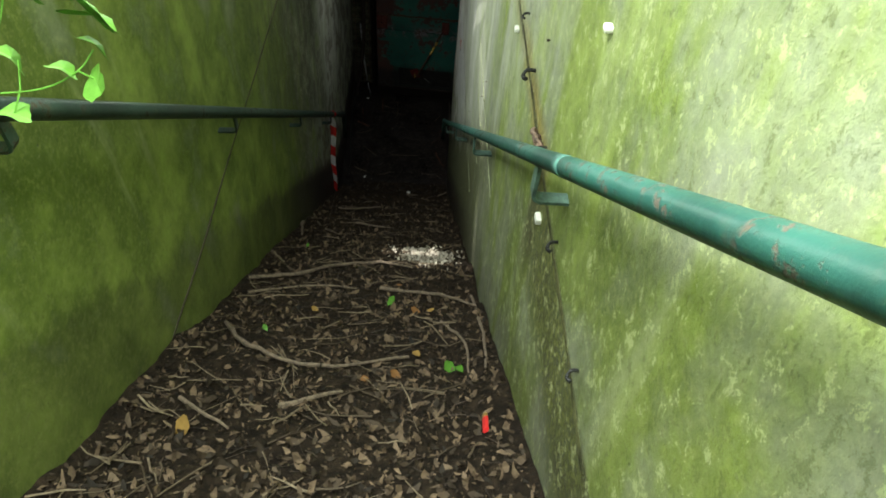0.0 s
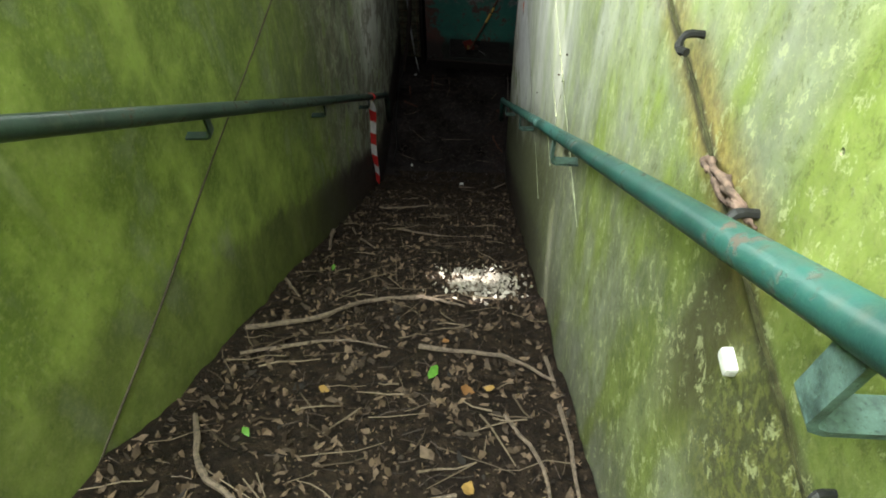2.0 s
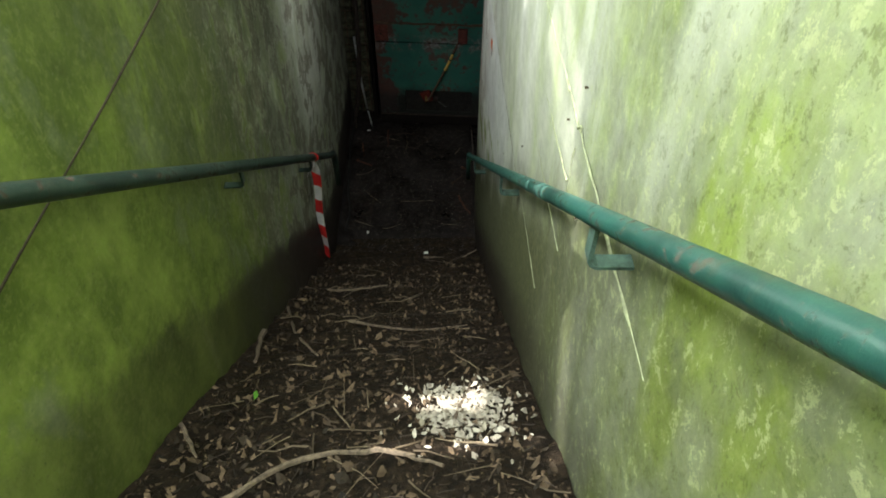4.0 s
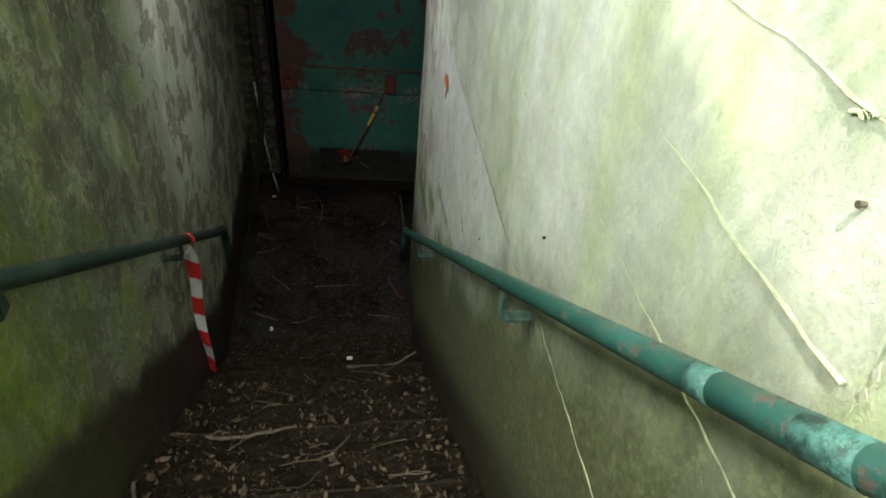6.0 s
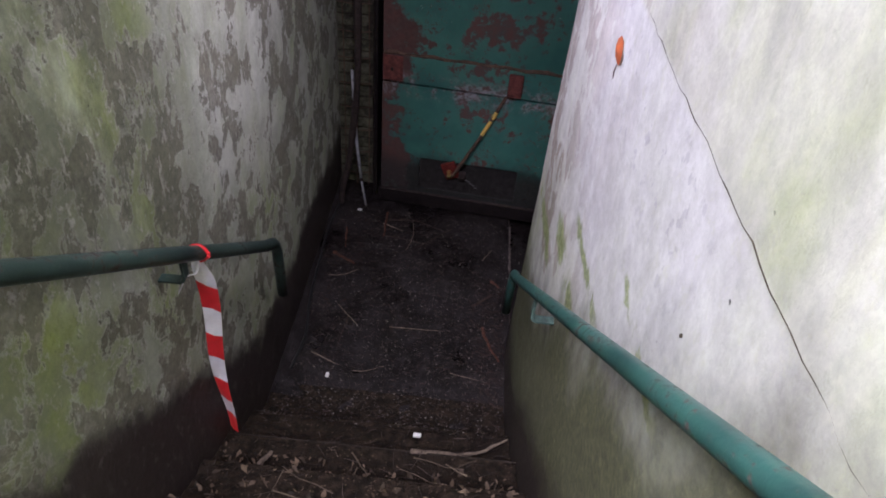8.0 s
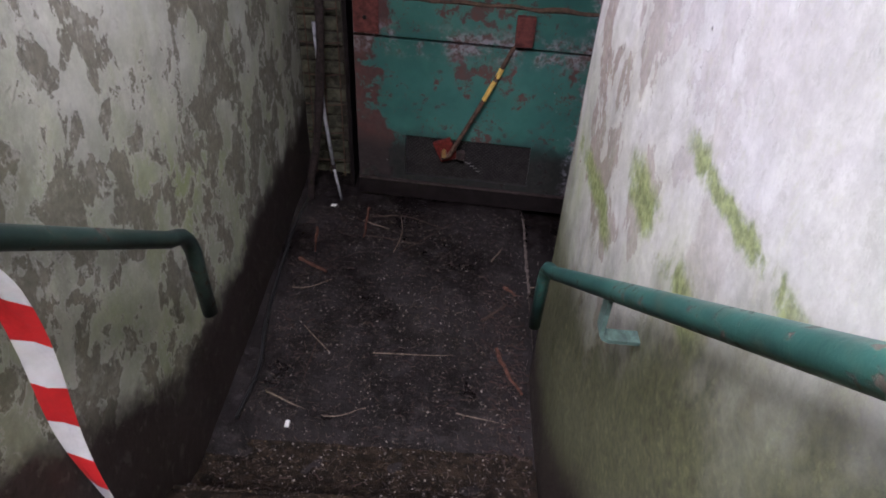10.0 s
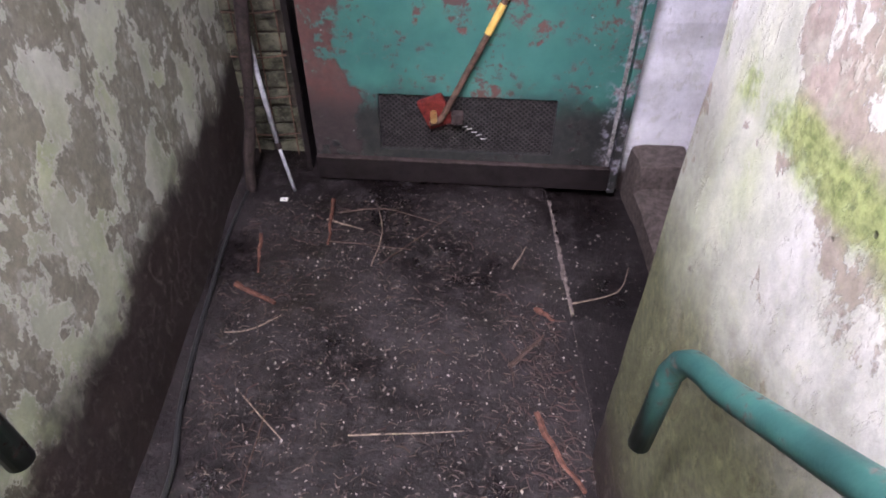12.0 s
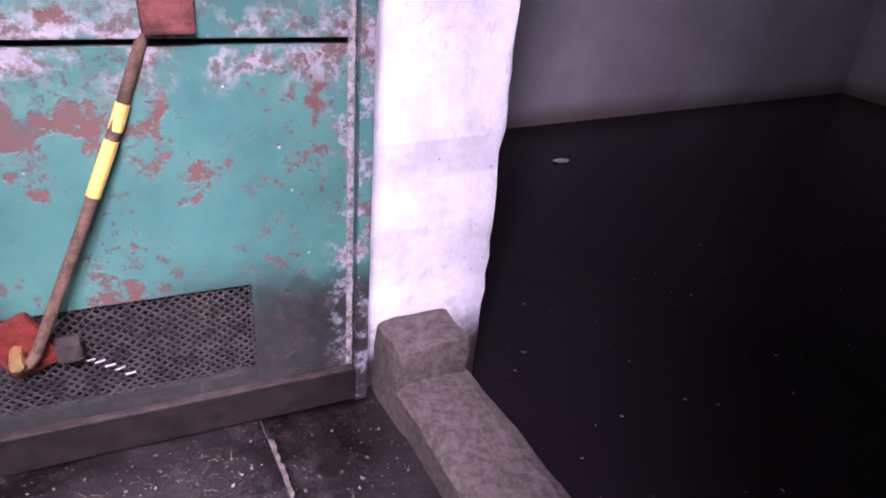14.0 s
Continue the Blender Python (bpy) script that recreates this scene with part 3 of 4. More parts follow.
for i in range(len(xs) - 1):
    for j in range(len(ys) - 1):
        if not sun_hole((xs[i] + xs[i + 1]) / 2, (ys[j] + ys[j + 1]) / 2):
            bm.faces.new((vs[i, j], vs[i, j + 1], vs[i + 1, j + 1], vs[i + 1, j]))
thing("roof", bm, M_CONC, "unseen sloping roof sheet added to mask the sun, with holes for its spots", "roof", kind="structure")
# unseen slab added to block the sun above the ceiling gap
thing("sun_block_slab", box(-0.95, 0.3, 4.7, 6.1, 3.55, 3.65), M_CONC, "unseen slab added to keep the sun off the landing", "roof", kind="structure")
# gap left in the ceiling above the added landing lamp
bm = bmesh.new()
for a, b, c, d in ((-1.14, -0.56, 5.2, 9.6), (-0.16, 7.0, 5.2, 9.6), (-0.56, -0.16, 5.62, 9.6)):
    box(a, b, c, d, 2.75, 2.95, 0, bm)
thing("ceiling", bm, M_CONC, "low concrete ceiling over the landing and flooded room", "ceiling", kind="structure")

# steps, one solid flight
bm = bmesh.new()
prof = [(FOOT - GOING + 0.02, -0.4), (FOOT - GOING, 0.0)]
for k in range(1, STEPS + 1):
    prof += [(FOOT - GOING * k, RISE * k), (FOOT - GOING * (k + 1), RISE * k)]
prof += [(-1.6, RISE * STEPS), (-1.6, -0.4)]
a = [bm.verts.new((LEFT, y, z)) for y, z in prof]
b = [bm.verts.new((RIGHT, y, z)) for y, z in prof]
for i in range(len(prof)):
    k = (i + 1) % len(prof)
    bm.faces.new((a[i], b[i], b[k], a[k]))
bmesh.ops.recalc_face_normals(bm, faces=bm.faces[:])
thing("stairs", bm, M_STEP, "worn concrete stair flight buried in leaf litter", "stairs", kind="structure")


# leaf litter lying on the steps
def litter_z(x, y):
    n1 = noise.fractal(Vector((x * 3, y * 3, 0.3)), 1.0, 2.0, 5)
    n2 = noise.fractal(Vector((x * 14, y * 14, 4.3)), 1.0, 2.0, 3)
    smooth = nosing(y) + 0.012 + 0.05 * n1 + 0.014 * n2
    k = max(0.0, (FOOT - y) / GOING)
    f = k - math.floor(k)
    soft = RISE * (math.floor(k) + 0.42 * max(0.0, (f - 0.35) / 0.65) ** 1.4 - 0.22 * max(0.0, 1 - f / 0.12))
    stepped = soft + 0.016 + 0.03 * n1 + 0.010 * n2
    w = min(1.0, max(0.0, (y - 3.0) / 1.2))
    side = min(x - LEFT, RIGHT - x)
    z = (1 - w) * smooth + w * (0.72 * stepped + 0.28 * (smooth - 0.06)) + 0.03 * math.exp(-side / 0.08)
    return max(z, step_height(y) + 0.008 + 0.006 * n2)


bm = bmesh.new()
nx, ny = 56, 420
grid = [[bm.verts.new((LEFT + 0.004 + (RIGHT - LEFT - 0.008) * i / nx, -0.6 + (FOOT + 0.06 + 0.6) * j / ny, 0)) for j in range(ny + 1)] for i in range(nx + 1)]
for row in grid:
    for v in row:
        v.co.z = litter_z(v.co.x, v.co.y)
for i in range(nx):
    for j in range(ny):
        bm.faces.new((grid[i][j], grid[i + 1][j], grid[i + 1][j + 1], grid[i][j + 1]))
thing("leaf_litter", bm, M_LITTER, "dark rotting leaf mould covering the steps", "litter", kind="stuff")

# landing, channel, kerb, flooded room
bm = bmesh.new()
nx, ny = 50, 66
grid = []
for i in range(nx + 1):
    row = []
    for j in range(ny + 1):
        x, y = LEFT + (0.32 - LEFT) * i / nx, FOOT - 0.24 + (7.62 - FOOT + 0.24) * j / ny
        row.append(bm.verts.new((x, y, 0.004 + 0.012 * noise.fractal(Vector((x * 5, y * 5, 2)), 1.0, 2.0, 5) + 0.03 * math.exp(-(x - LEFT) / 0.09))))
    grid.append(row)
for i in range(nx):
    for j in range(ny):
        bm.faces.new((grid[i][j], grid[i + 1][j], grid[i + 1][j + 1], grid[i][j + 1]))
thing("floor", bm, M_LANDING, "wet black sludge floor strewn with specks and twigs", "floor", kind="structure")
thing("floor_slab", box(LEFT, 0.33, FOOT - GOING + 0.022, 7.62, -0.4, -0.03), M_KERB, "concrete slab under the landing", "floor", kind="structure")
thing("drain_channel", box(0.332, 0.66, WALL_END, 7.2, -0.4, -0.055), M_LANDING, "shallow wet channel beside the landing slab", "floor", kind="structure")
bm = tube([(0.325 + 0.010 * noise.fractal(Vector((y * 9, 3, 1)), 1.0, 2.0, 3), y, -0.008) for y in (6.42 + 0.016 * i for i in range(38))], 0.013, 7, None, 0.8, 0.45, random.Random(3), 0.6)
thing("slab_edge", bm, M_KERB, "crumbling pale concrete edge of the landing slab", "trim", kind="structure")

bm = bmesh.new()
rr = random.Random(8)
secs = []
for j in range(26):
    y = WALL_END + (7.10 - WALL_END) * j / 25
    ring = []
    for px, pz in ((0.645, -0.12), (0.648, 0.038), (0.660, 0.054), (0.74, 0.060), (0.83, 0.058), (0.868, 0.046), (0.880, 0.010), (0.885, -0.45)):
        d = noise.fractal(Vector((px * 12, y * 7, pz * 12)), 1.0, 2.0, 4)
        ring.append(bm.verts.new((px + 0.012 * d, y, pz + 0.010 * d)))
    secs.append(ring)
for p, q in zip(secs, secs[1:]):
    for k in range(7):
        bm.faces.new((p[k], p[k + 1], q[k + 1], q[k]))
thing("kerb", bm, M_KERB, "rounded worn concrete kerb before the flooded room", "kerb", kind="structure")
bm = box(0.645, 0.86, 6.99, 7.15, -0.1, 0.165, 0.022)
bmesh.ops.subdivide_edges(bm, edges=bm.edges[:], cuts=3, use_grid_fill=True)
for v in bm.verts:
    v.co += 0.010 * noise.noise_vector(v.co * 14)
thing("concrete_block", bm, M_KERB, "broken concrete block at the foot of the pillar", "block")
thing("water", box(0.87, 6.3, WALL_END, 9.4, -0.40, -0.25), M_WATER, "still black flood water in the side room", "water", kind="structure")


def rough_wall(name, x0, x1, y0, y1, z0, z1, material, label, chip=0.0):
    bm = box(x0, x1, y0, y1, z0, z1, 0.012)
    long = [e for e in bm.edges if abs((e.verts[0].co - e.verts[1].co).z) > 1]
    bmesh.ops.subdivide_edges(bm, edges=long, cuts=60)
    for v in bm.verts:
        if z0 < v.co.z < z1:
            v.co += chip * noise.noise_vector(v.co * 11) + 0.5 * chip * noise.noise_vector(v.co * 33)
    return thing(name, bm, material, label, "wall", kind="structure")


rough_wall("wall_pillar", 0.597, 0.990, 7.15, 7.45, -0.45, 2.75, M_WHITE, "bright whitewashed pillar with chipped edge beside the door", 0.010)
thing("wall_room_far", box(0.6, 6.5, 9.35, 9.6, -0.45, 2.75), M_ROOM, "grey plastered wall of the flooded room", "wall", kind="structure")
thing("wall_room_side", box(6.25, 6.5, WALL_END, 9.35, -0.45, 2.75), M_ROOM, "grey plastered side wall of the flooded room", "wall", kind="structure")
thing("wall_room_near", box(0.59, 6.5, WALL_END - 0.25, WALL_END, -0.45, 2.75), M_ROOM, "grey plastered near wall of the flooded room", "wall", kind="structure")
thing("wall_behind_door", box(-1.135, 0.597, 7.62, 7.87, -0.45, 2.75), M_BRICK, "dark brick wall behind the steel door", "wall", kind="structure")
thing("lintel", box(-0.885, 0.595, 7.10, 7.62, 2.12, 2.75), M_CONC, "concrete lintel over the steel door", "lintel", kind="structure")
thing("wall_room_return", box(0.63, 0.85, 7.45, 9.35, -0.45, 2.75), M_ROOM, "plastered return wall of the flooded room", "wall", kind="structure")

# ---- steel door ----
door = base("door_1", (0.0, DOOR_Y, 0.0), "closed teal steel door with rust patches and a mesh vent", "door", kind="structure")
skew = Matrix.Rotation(radians(-5.0), 4, "Z")


def on_door(bm):
    bmesh.ops.transform(bm, matrix=Matrix.Translation((0.6, DOOR_Y - 0.03, 0)) @ skew @ Matrix.Translation((-0.6, -DOOR_Y, 0)), verts=bm.verts[:])
    return bm


def sheet_with_hole(x0, x1, z0, z1, hx0, hx1, hz0, hz1, y, t):
    bm = bmesh.new()
    for a, b, c, d in ((x0, hx0, z0, z1), (hx1, x1, z0, z1), (hx0, hx1, z0, hz0), (hx0, hx1, hz1, z1)):
        box(a, b, y, y + t, c, d, 0, bm)
    return bm


leaf = part("lower_panel", on_door(sheet_with_hole(-0.58, 0.552, 0.125, 0.905, -0.325, 0.325, 0.16, 0.40, DOOR_Y, 0.025)), M_DOOR, door)
part("middle_rail", on_door(box(-0.58, 0.552, DOOR_Y - 0.004, DOOR_Y + 0.03, 0.918, 1.09, 0.004)), M_DOOR, door)
part("upper_panel", on_door(box(-0.58, 0.552, DOOR_Y, DOOR_Y + 0.03, 1.105, 2.02, 0.004)), M_DOOR, door)
part("seam", on_door(tube([(-0.57 + 0.06 * i, DOOR_Y + 0.004, 1.098 + 0.006 * math.sin(i * 1.7)) for i in range(20)], 0.012, 5, None, 1, 0.4, random.Random(2))), M_RUST, door, "rust-swollen seam")
part("kick_plate", on_door(box(-0.585, 0.560, DOOR_Y - 0.012, DOOR_Y + 0.02, 0.015, 0.115, 0.006)), M_SOOT, door, "dark rusted kick plate")
part("kick_lip", on_door(box(-0.58, 0.556, DOOR_Y - 0.018, DOOR_Y + 0.02, 0.116, 0.123, 0.002)), M_PIPE, door)
part("backing", on_door(box(-0.36, 0.36, DOOR_Y + 0.05, DOOR_Y + 0.055, 0.13, 0.43)), M_BLACK, door)
part("edge_strip", on_door(box(0.534, 0.548, DOOR_Y - 0.008, DOOR_Y - 0.001, 0.13, 2.0, 0.003)), M_FLAKY, door, "flaking pale sealing strip")
part("door_frame", box(0.560, 0.592, DOOR_Y - 0.03, 7.62, 0.0, 2.12, 0.004), M_DOOR, door)
part("door_frame", box(-0.634, -0.612, DOOR_Y + 0.12, 7.62, 0.0, 2.12, 0.004), M_SOOT, door, "rusted steel frame")
# expanded metal vent
bm = bmesh.new()
cw, ch = 0.0217, 0.020
for j in range(12):
    for i in range(30):
        cx, cz = -0.325 + cw * (i + 0.5), 0.16 + ch * (j + 0.5)
        for sx in (-1, 1):
            for sz in (-1, 1):
                p, q = Vector((cx + sx * cw / 2, DOOR_Y + 0.012, cz)), Vector((cx, DOOR_Y + 0.012, cz + sz * ch / 2))
                d = (q - p).normalized()
                w = Vector((-d.z, 0, d.x)) * 0.0019
                f = [bm.verts.new(c) for c in (p - w, q - w, q + w, p + w)]
                g = [bm.verts.new(c + Vector((0, 0.004, 0))) for c in (p - w, q - w, q + w, p + w)]
                bm.faces.new(f)
                for k in range(4):
                    bm.faces.new((f[k], g[k], g[(k + 1) % 4], f[(k + 1) % 4]))
vent = part("vent_mesh", on_door(bm), M_VENT, door, "diamond expanded-metal vent")
# locking lever on its red plate
lever = part("lock_plate", on_door(box(-0.050, 0.050, DOOR_Y - 0.045, DOOR_Y - 0.02, -0.062, 0.062, 0.010)), M_RED, door, "chipped red steel lock plate")
lever.data.transform(Matrix.Translation((-0.11, 0.028, 0.345)) @ Matrix.Translation((0, DOOR_Y, 0)) @ Matrix.Rotation(radians(-24), 4, "Y") @ Matrix.Translation((0, -DOOR_Y, 0)))
ly = DOOR_Y - 0.022
part("lever_arm", tube(curve([(-0.13, ly + 0.005, 0.315), (-0.095, ly, 0.335), (-0.06, ly, 0.40), (0.066, ly + 0.01, 0.66), (0.165, ly + 0.03, 0.88), (0.22, ly + 0.04, 1.01)], 5), 0.0112, 8), M_RUST, door, "rusted round lever", True)
part("lever_band", tube([(0.062, ly + 0.010, 0.652), (0.108, ly + 0.018, 0.750)], 0.0128, 10), M_YELLOW, door, "yellow tape band")
part("lever_band", tube([(0.116, ly + 0.020, 0.766), (0.136, ly + 0.024, 0.812)], 0.0126, 10), M_YELLOW, door, "yellow tape band")
part("pivot_bolt", tube([(-0.118, ly + 0.03, 0.345), (-0.118, ly - 0.025, 0.345)], 0.013, 6), M_BRASS, door, "worn brass pivot bolt")
for k in range(11):
    t = k / 10
    c = Vector((-0.105 + 0.17 * t, DOOR_Y + 0.012 - 0.03 * t + 0.045 * (1 - t), 0.262 + 0.030 * math.sin(math.pi * t) - 0.012 * t))
    part("chain_link", tube([c - Vector((0.010, 0, 0.002)), c + Vector((0.010, 0, -0.002 + 0.004 * (k % 2)))], 0.0026, 6), M_CHAIN, door, "pale chain link")
part("catch_block", box(-0.055, -0.01, DOOR_Y - 0.03, DOOR_Y + 0.01, 0.315, 0.355, 0.006), M_PIPE, door)
part("hinge_plate", on_door(box(-0.575, -0.455, DOOR_Y - 0.012, DOOR_Y + 0.005, 0.925, 1.085, 0.004)), M_HINGE, door, "rust-red hinge plate")
part("rivet", on_door(tube([(-0.52, DOOR_Y - 0.018, 1.0), (-0.52, DOOR_Y, 1.0)], 0.010, 8)), M_SOOT, door)
part("lever_keep", box(0.18, 0.265, DOOR_Y - 0.03, DOOR_Y + 0.01, 0.93, 1.07, 0.008), M_HINGE, door, "rusted keep for the lever")

# ---- handrails ----
def handrail(side, wall_x, feet, y_top, end_z, radius, hang, paint, bracket_paint, label):
    """A straight pipe rail with a hooked lower end, on bent flat-bar brackets."""
    x = RAIL_FOOT[side][0]
    rail = base("handrail", (x, 5.0, rail_z(5.0, side)), label, "handrail", "stair handrails")
    pts = [(x, y_top + (5.46 - y_top) * i / 30, rail_z(y_top + (5.46 - y_top) * i / 30, side)) for i in range(31)]
    zb = rail_z(5.46, side)
    pts += [(x, 5.495, zb - 0.020), (x, 5.53, zb - 0.045), (x, 5.556, zb - 0.080), (x, 5.572, zb - 0.125), (x, 5.58, end_z)]
    part("pipe", tube(pts, radius, 16), paint, rail, smooth=True)
    s = 1 if wall_x > x else -1
    reach = abs(wall_x - x)
    for y in feet:
        z = rail_z(y, side) - 0.6 * radius
        bm = bmesh.new()
        w, t = 0.015, 0.004
        line = [Vector((px, pz)) for px, pz in ((0.0, 0.0), (0.0, 0.018 - hang), (s * 0.005, 0.008 - hang), (s * 0.016, 0.002 - hang), (s * reach, -hang))]
        rings = []
        for i, p in enumerate(line):
            d = (line[min(i + 1, len(line) - 1)] - line[max(i - 1, 0)]).normalized()
            n = Vector((-d.y, d.x)) * t
            rings.append([bm.verts.new((x + q.x, y + k * w, z + q.y)) for q, k in ((p - n, -1), (p - n, 1), (p + n, 1), (p + n, -1))])
        for p, q in zip(rings, rings[1:]):
            for k in range(4):
                bm.faces.new((p[k], p[(k + 1) % 4], q[(k + 1) % 4], q[k]))
        bm.faces.new(rings[0])
        bm.faces.new(rings[-1])
        bmesh.ops.recalc_face_normals(bm, faces=bm.faces[:])
        br = part("bracket", bm, bracket_paint, rail, "bent flat-bar bracket")
        part("weld", tube([(x, y - 0.018, z - 0.004), (x, y + 0.018, z - 0.004)], 0.008, 6), bracket_paint, br)
        part("wall_plate", box(min(wall_x, wall_x - s * 0.008), max(wall_x, wall_x - s * 0.008), y - 0.026, y + 0.026, z - hang - 0.028, z - hang + 0.028, 0.002), M_RUST, br)
    return rail


rail_r = handrail(1, RIGHT + 0.004, (1.27, 2.49, 3.67, 4.98), -0.9, 0.64, 0.0185, 0.104, M_RAIL, M_BRACKET, "teal-painted steel pipe handrail, scuffed and rusting")
rail_l = handrail(-1, LEFT - 0.004, (0.05, 1.28, 2.49, 3.68, 4.80), -0.9, 0.61, 0.0235, 0.085, M_RAIL_DARK, M_RAIL_DARK, "dark green steel pipe handrail")
for y0, y1 in ((1.085, 1.12), (2.84, 2.87), (2.89, 2.94), (3.03, 3.06)):
    part("paint_ring", tube([(0.213, y, rail_z(y, 1)) for y in (y0, (y0 + y1) / 2, y1)], 0.0191, 16, None, 1, 0.012, random.Random(4)), M_RINGS, rail_r, "worn pale paint ring", True)

# barrier tape tied to the rail
tape = base("barrier_tape", (-0.80, 4.90, 1.44), "red and white striped barrier tape tied to the handrail", "tape")
rows = []
for i in range(41):
    t = i / 40
    z = 1.425 - 0.985 * t
    w = 0.030 * (1 - 0.45 * t) if t > 0.06 else 0.012 + 0.018 * t / 0.06
    a = 0.5 * math.sin(5 * t) + 0.2
    c = Vector((-0.812 - 0.048 * t + 0.006 * math.sin(9 * t), 4.905 + 0.055 * t + 0.01 * math.sin(7 * t), z))
    rows.append([c + w * u * Vector((math.cos(a), math.sin(a), -1.05)) + Vector((0, -0.006 * (1 - abs(u)) * math.sin(20 * t), 0)) for u in (-1, -0.5, 0, 0.5, 1)])
for j in range(8):
    bm = bmesh.new()
    for i in range(5 * j, 5 * j + 5):
        for k in range(4):
            bm.faces.new([bm.verts.new(v) for v in (rows[i][k], rows[i][k + 1], rows[i + 1][k + 1], rows[i + 1][k])])
    bmesh.ops.remove_doubles(bm, verts=bm.verts[:], dist=0.0001)
    part("red_stripe" if j % 2 else "white_stripe", bm, M_TAPE_R if j % 2 else M_TAPE_W, tape)
part("knot", tube(curve([(-0.805 + 0.030 * math.cos(a), 4.90, rail_z(4.90, -1) + 0.030 * math.sin(a)) for a in (0, 1.2, 2.4, 3.6, 4.8, 6.0)], 3), 0.006, 6), M_TAPE_R, tape)
part("tail", tube(curve([(-0.80, 4.885, 1.45), (-0.80, 4.85, 1.42), (-0.82, 4.83, 1.42), (-0.84, 4.80, 1.38)], 4), 0.011, 6, None, 0.4, 0, None, 0.3), M_TAPE_W, tape)

# ---- things on the right wall ----
rr = random.Random(5)
def seam(name, pts, r, m, label, flat=0.5):
    fine = curve([(RIGHT - 0.001, y, z) for y, z in pts], 8)
    fine = [p + Vector((0, rr.uniform(-0.004, 0.004), rr.uniform(-0.005, 0.005))) for p in fine]
    return thing(name, tube(fine, r, 5, None, 0.25, 0.6, rr, flat), m, label, "wall seam", kind="structure")


PALE = "pale raised formwork seam on the concrete wall"
seam("mortar_seam", [(2.3, 3.155), (2.7, 3.157), (3.1, 3.158), (3.5, 3.156), (3.9, 3.158)], 0.0030, M_RIDGE, PALE)
seam("mortar_seam", [(3.0, 2.966), (3.35, 2.960), (3.7, 2.962), (4.15, 2.955)], 0.0024, M_RIDGE, PALE)
seam("mortar_seam", [(2.95, 2.742), (3.2, 2.738), (3.5, 2.735)], 0.0024, M_RIDGE, PALE)
seam("mortar_seam", [(3.15, 2.330), (3.4, 2.325), (3.62, 2.325)], 0.0016, M_RIDGE, PALE)
seam("mortar_seam", [(2.97, 3.10), (2.985, 3.05), (2.975, 2.98), (2.98, 2.92)], 0.0015, M_RIDGE, PALE)
seam("mortar_seam", [(2.98, 3.15), (2.96, 3.17), (2.93, 3.165)], 0.0042, M_RIDGE, "crumbled lump of mortar on the formwork seam")
seam("mortar_seam", [(3.14, 3.15), (3.11, 3.165)], 0.0042, M_RIDGE, "crumbled lump of mortar on the formwork seam")
seam("wall_crack", [(3.75, 2.29), (4.0, 2.279), (4.3, 2.282), (4.6, 2.276), (4.9, 2.28), (5.2, 2.272), (5.5, 2.27)], 0.0010, M_CRACK, "thin dark crack in the pale wall")
seam("wall_crack", [(4.07, 2.62), (4.10, 2.75), (4.09, 2.86)], 0.0010, M_CRACK, "thin dark crack in the pale wall")
seam("cable_trace", [(0.75, 4.05), (1.1, 4.055), (1.5, 4.05), (1.8, 4.056), (2.1, 4.06), (2.6, 4.06)], 0.0050, M_TRACE, "dark perished cable trace along the wall")
thing("wall_crack", tube(curve([(LEFT + 0.002, y, 3.126 + 0.012 * math.sin(5 * y)) for y in (1.0, 1.5, 2.0, 2.6, 3.2, 3.9)], 8), 0.0035, 5), M_CRACK, "dark formwork joint along the green wall", "wall seam", kind="structure")


rk = random.Random(12)
bm = bmesh.new()
for j in range(9):
    y0, z0 = 1.675 - 0.012 * j + 0.01 * rk.random(), 4.045 + 0.004 * j + 0.015 * rk.random()
    tube(curve([(RIGHT, y0 + 0.02, z0 - 0.012), (RIGHT - 0.014 - 0.004 * rk.random(), y0 + 0.012 * rk.random(), z0 + 0.014 * rk.random()), (RIGHT - 0.016, y0 - 0.03, z0 + 0.008 + 0.02 * rk.random()), (RIGHT, y0 - 0.035 - 0.015 * rk.random(), z0 + 0.02 * rk.random())], 4), 0.0055, 7, bm, 0.6, 0.5, rk)
thing("rust_knot", bm, M_KNOT, "knotted lump of perished sheathing on the cable trace", "lump", smooth=True)


def hook(y, z, m, size, label):
    pts = [(RIGHT + 0.01, y, z), (RIGHT - 0.6 * size, y - 0.1 * size, z + 0.1 * size), (RIGHT - 0.9 * size, y - 0.5 * size, z - 0.2 * size), (RIGHT - 0.7 * size, y - 0.9 * size, z - 0.1 * size)]
    return thing("cable_clip", tube(curve(pts, 4), 0.15 * size, 7, None, 1, 0.15, random.Random(3)), m, label, "cable clip", "cable clips on the wall")


for y, z, size in ((1.548, 4.110, 0.042), (1.866, 4.115, 0.038), (2.10, 4.150, 0.024), (0.927, 4.113, 0.026), (1.254, 4.098, 0.028)):
    hook(y, z, M_BLACK, size, "black plastic cable clip on the wall")
for y, z, s in ((1.443, 3.968, 0.016), (2.26, 4.0, 0.013), (1.30, 4.60, 0.010)):
    thing("cable_clip", box(RIGHT - 0.014, RIGHT + 0.004, y - s, y + s, z - 0.6 * s, z + 0.6 * s, 0.005), M_WHITEP, "white plastic cable clip on the wall", "cable clip", "cable clips on the wall")
leaf_on_wall = base("stuck_leaf", (RIGHT, 5.04, 2.125), "small orange dead leaf stuck to the pale wall", "leaf")
bm = bmesh.new()
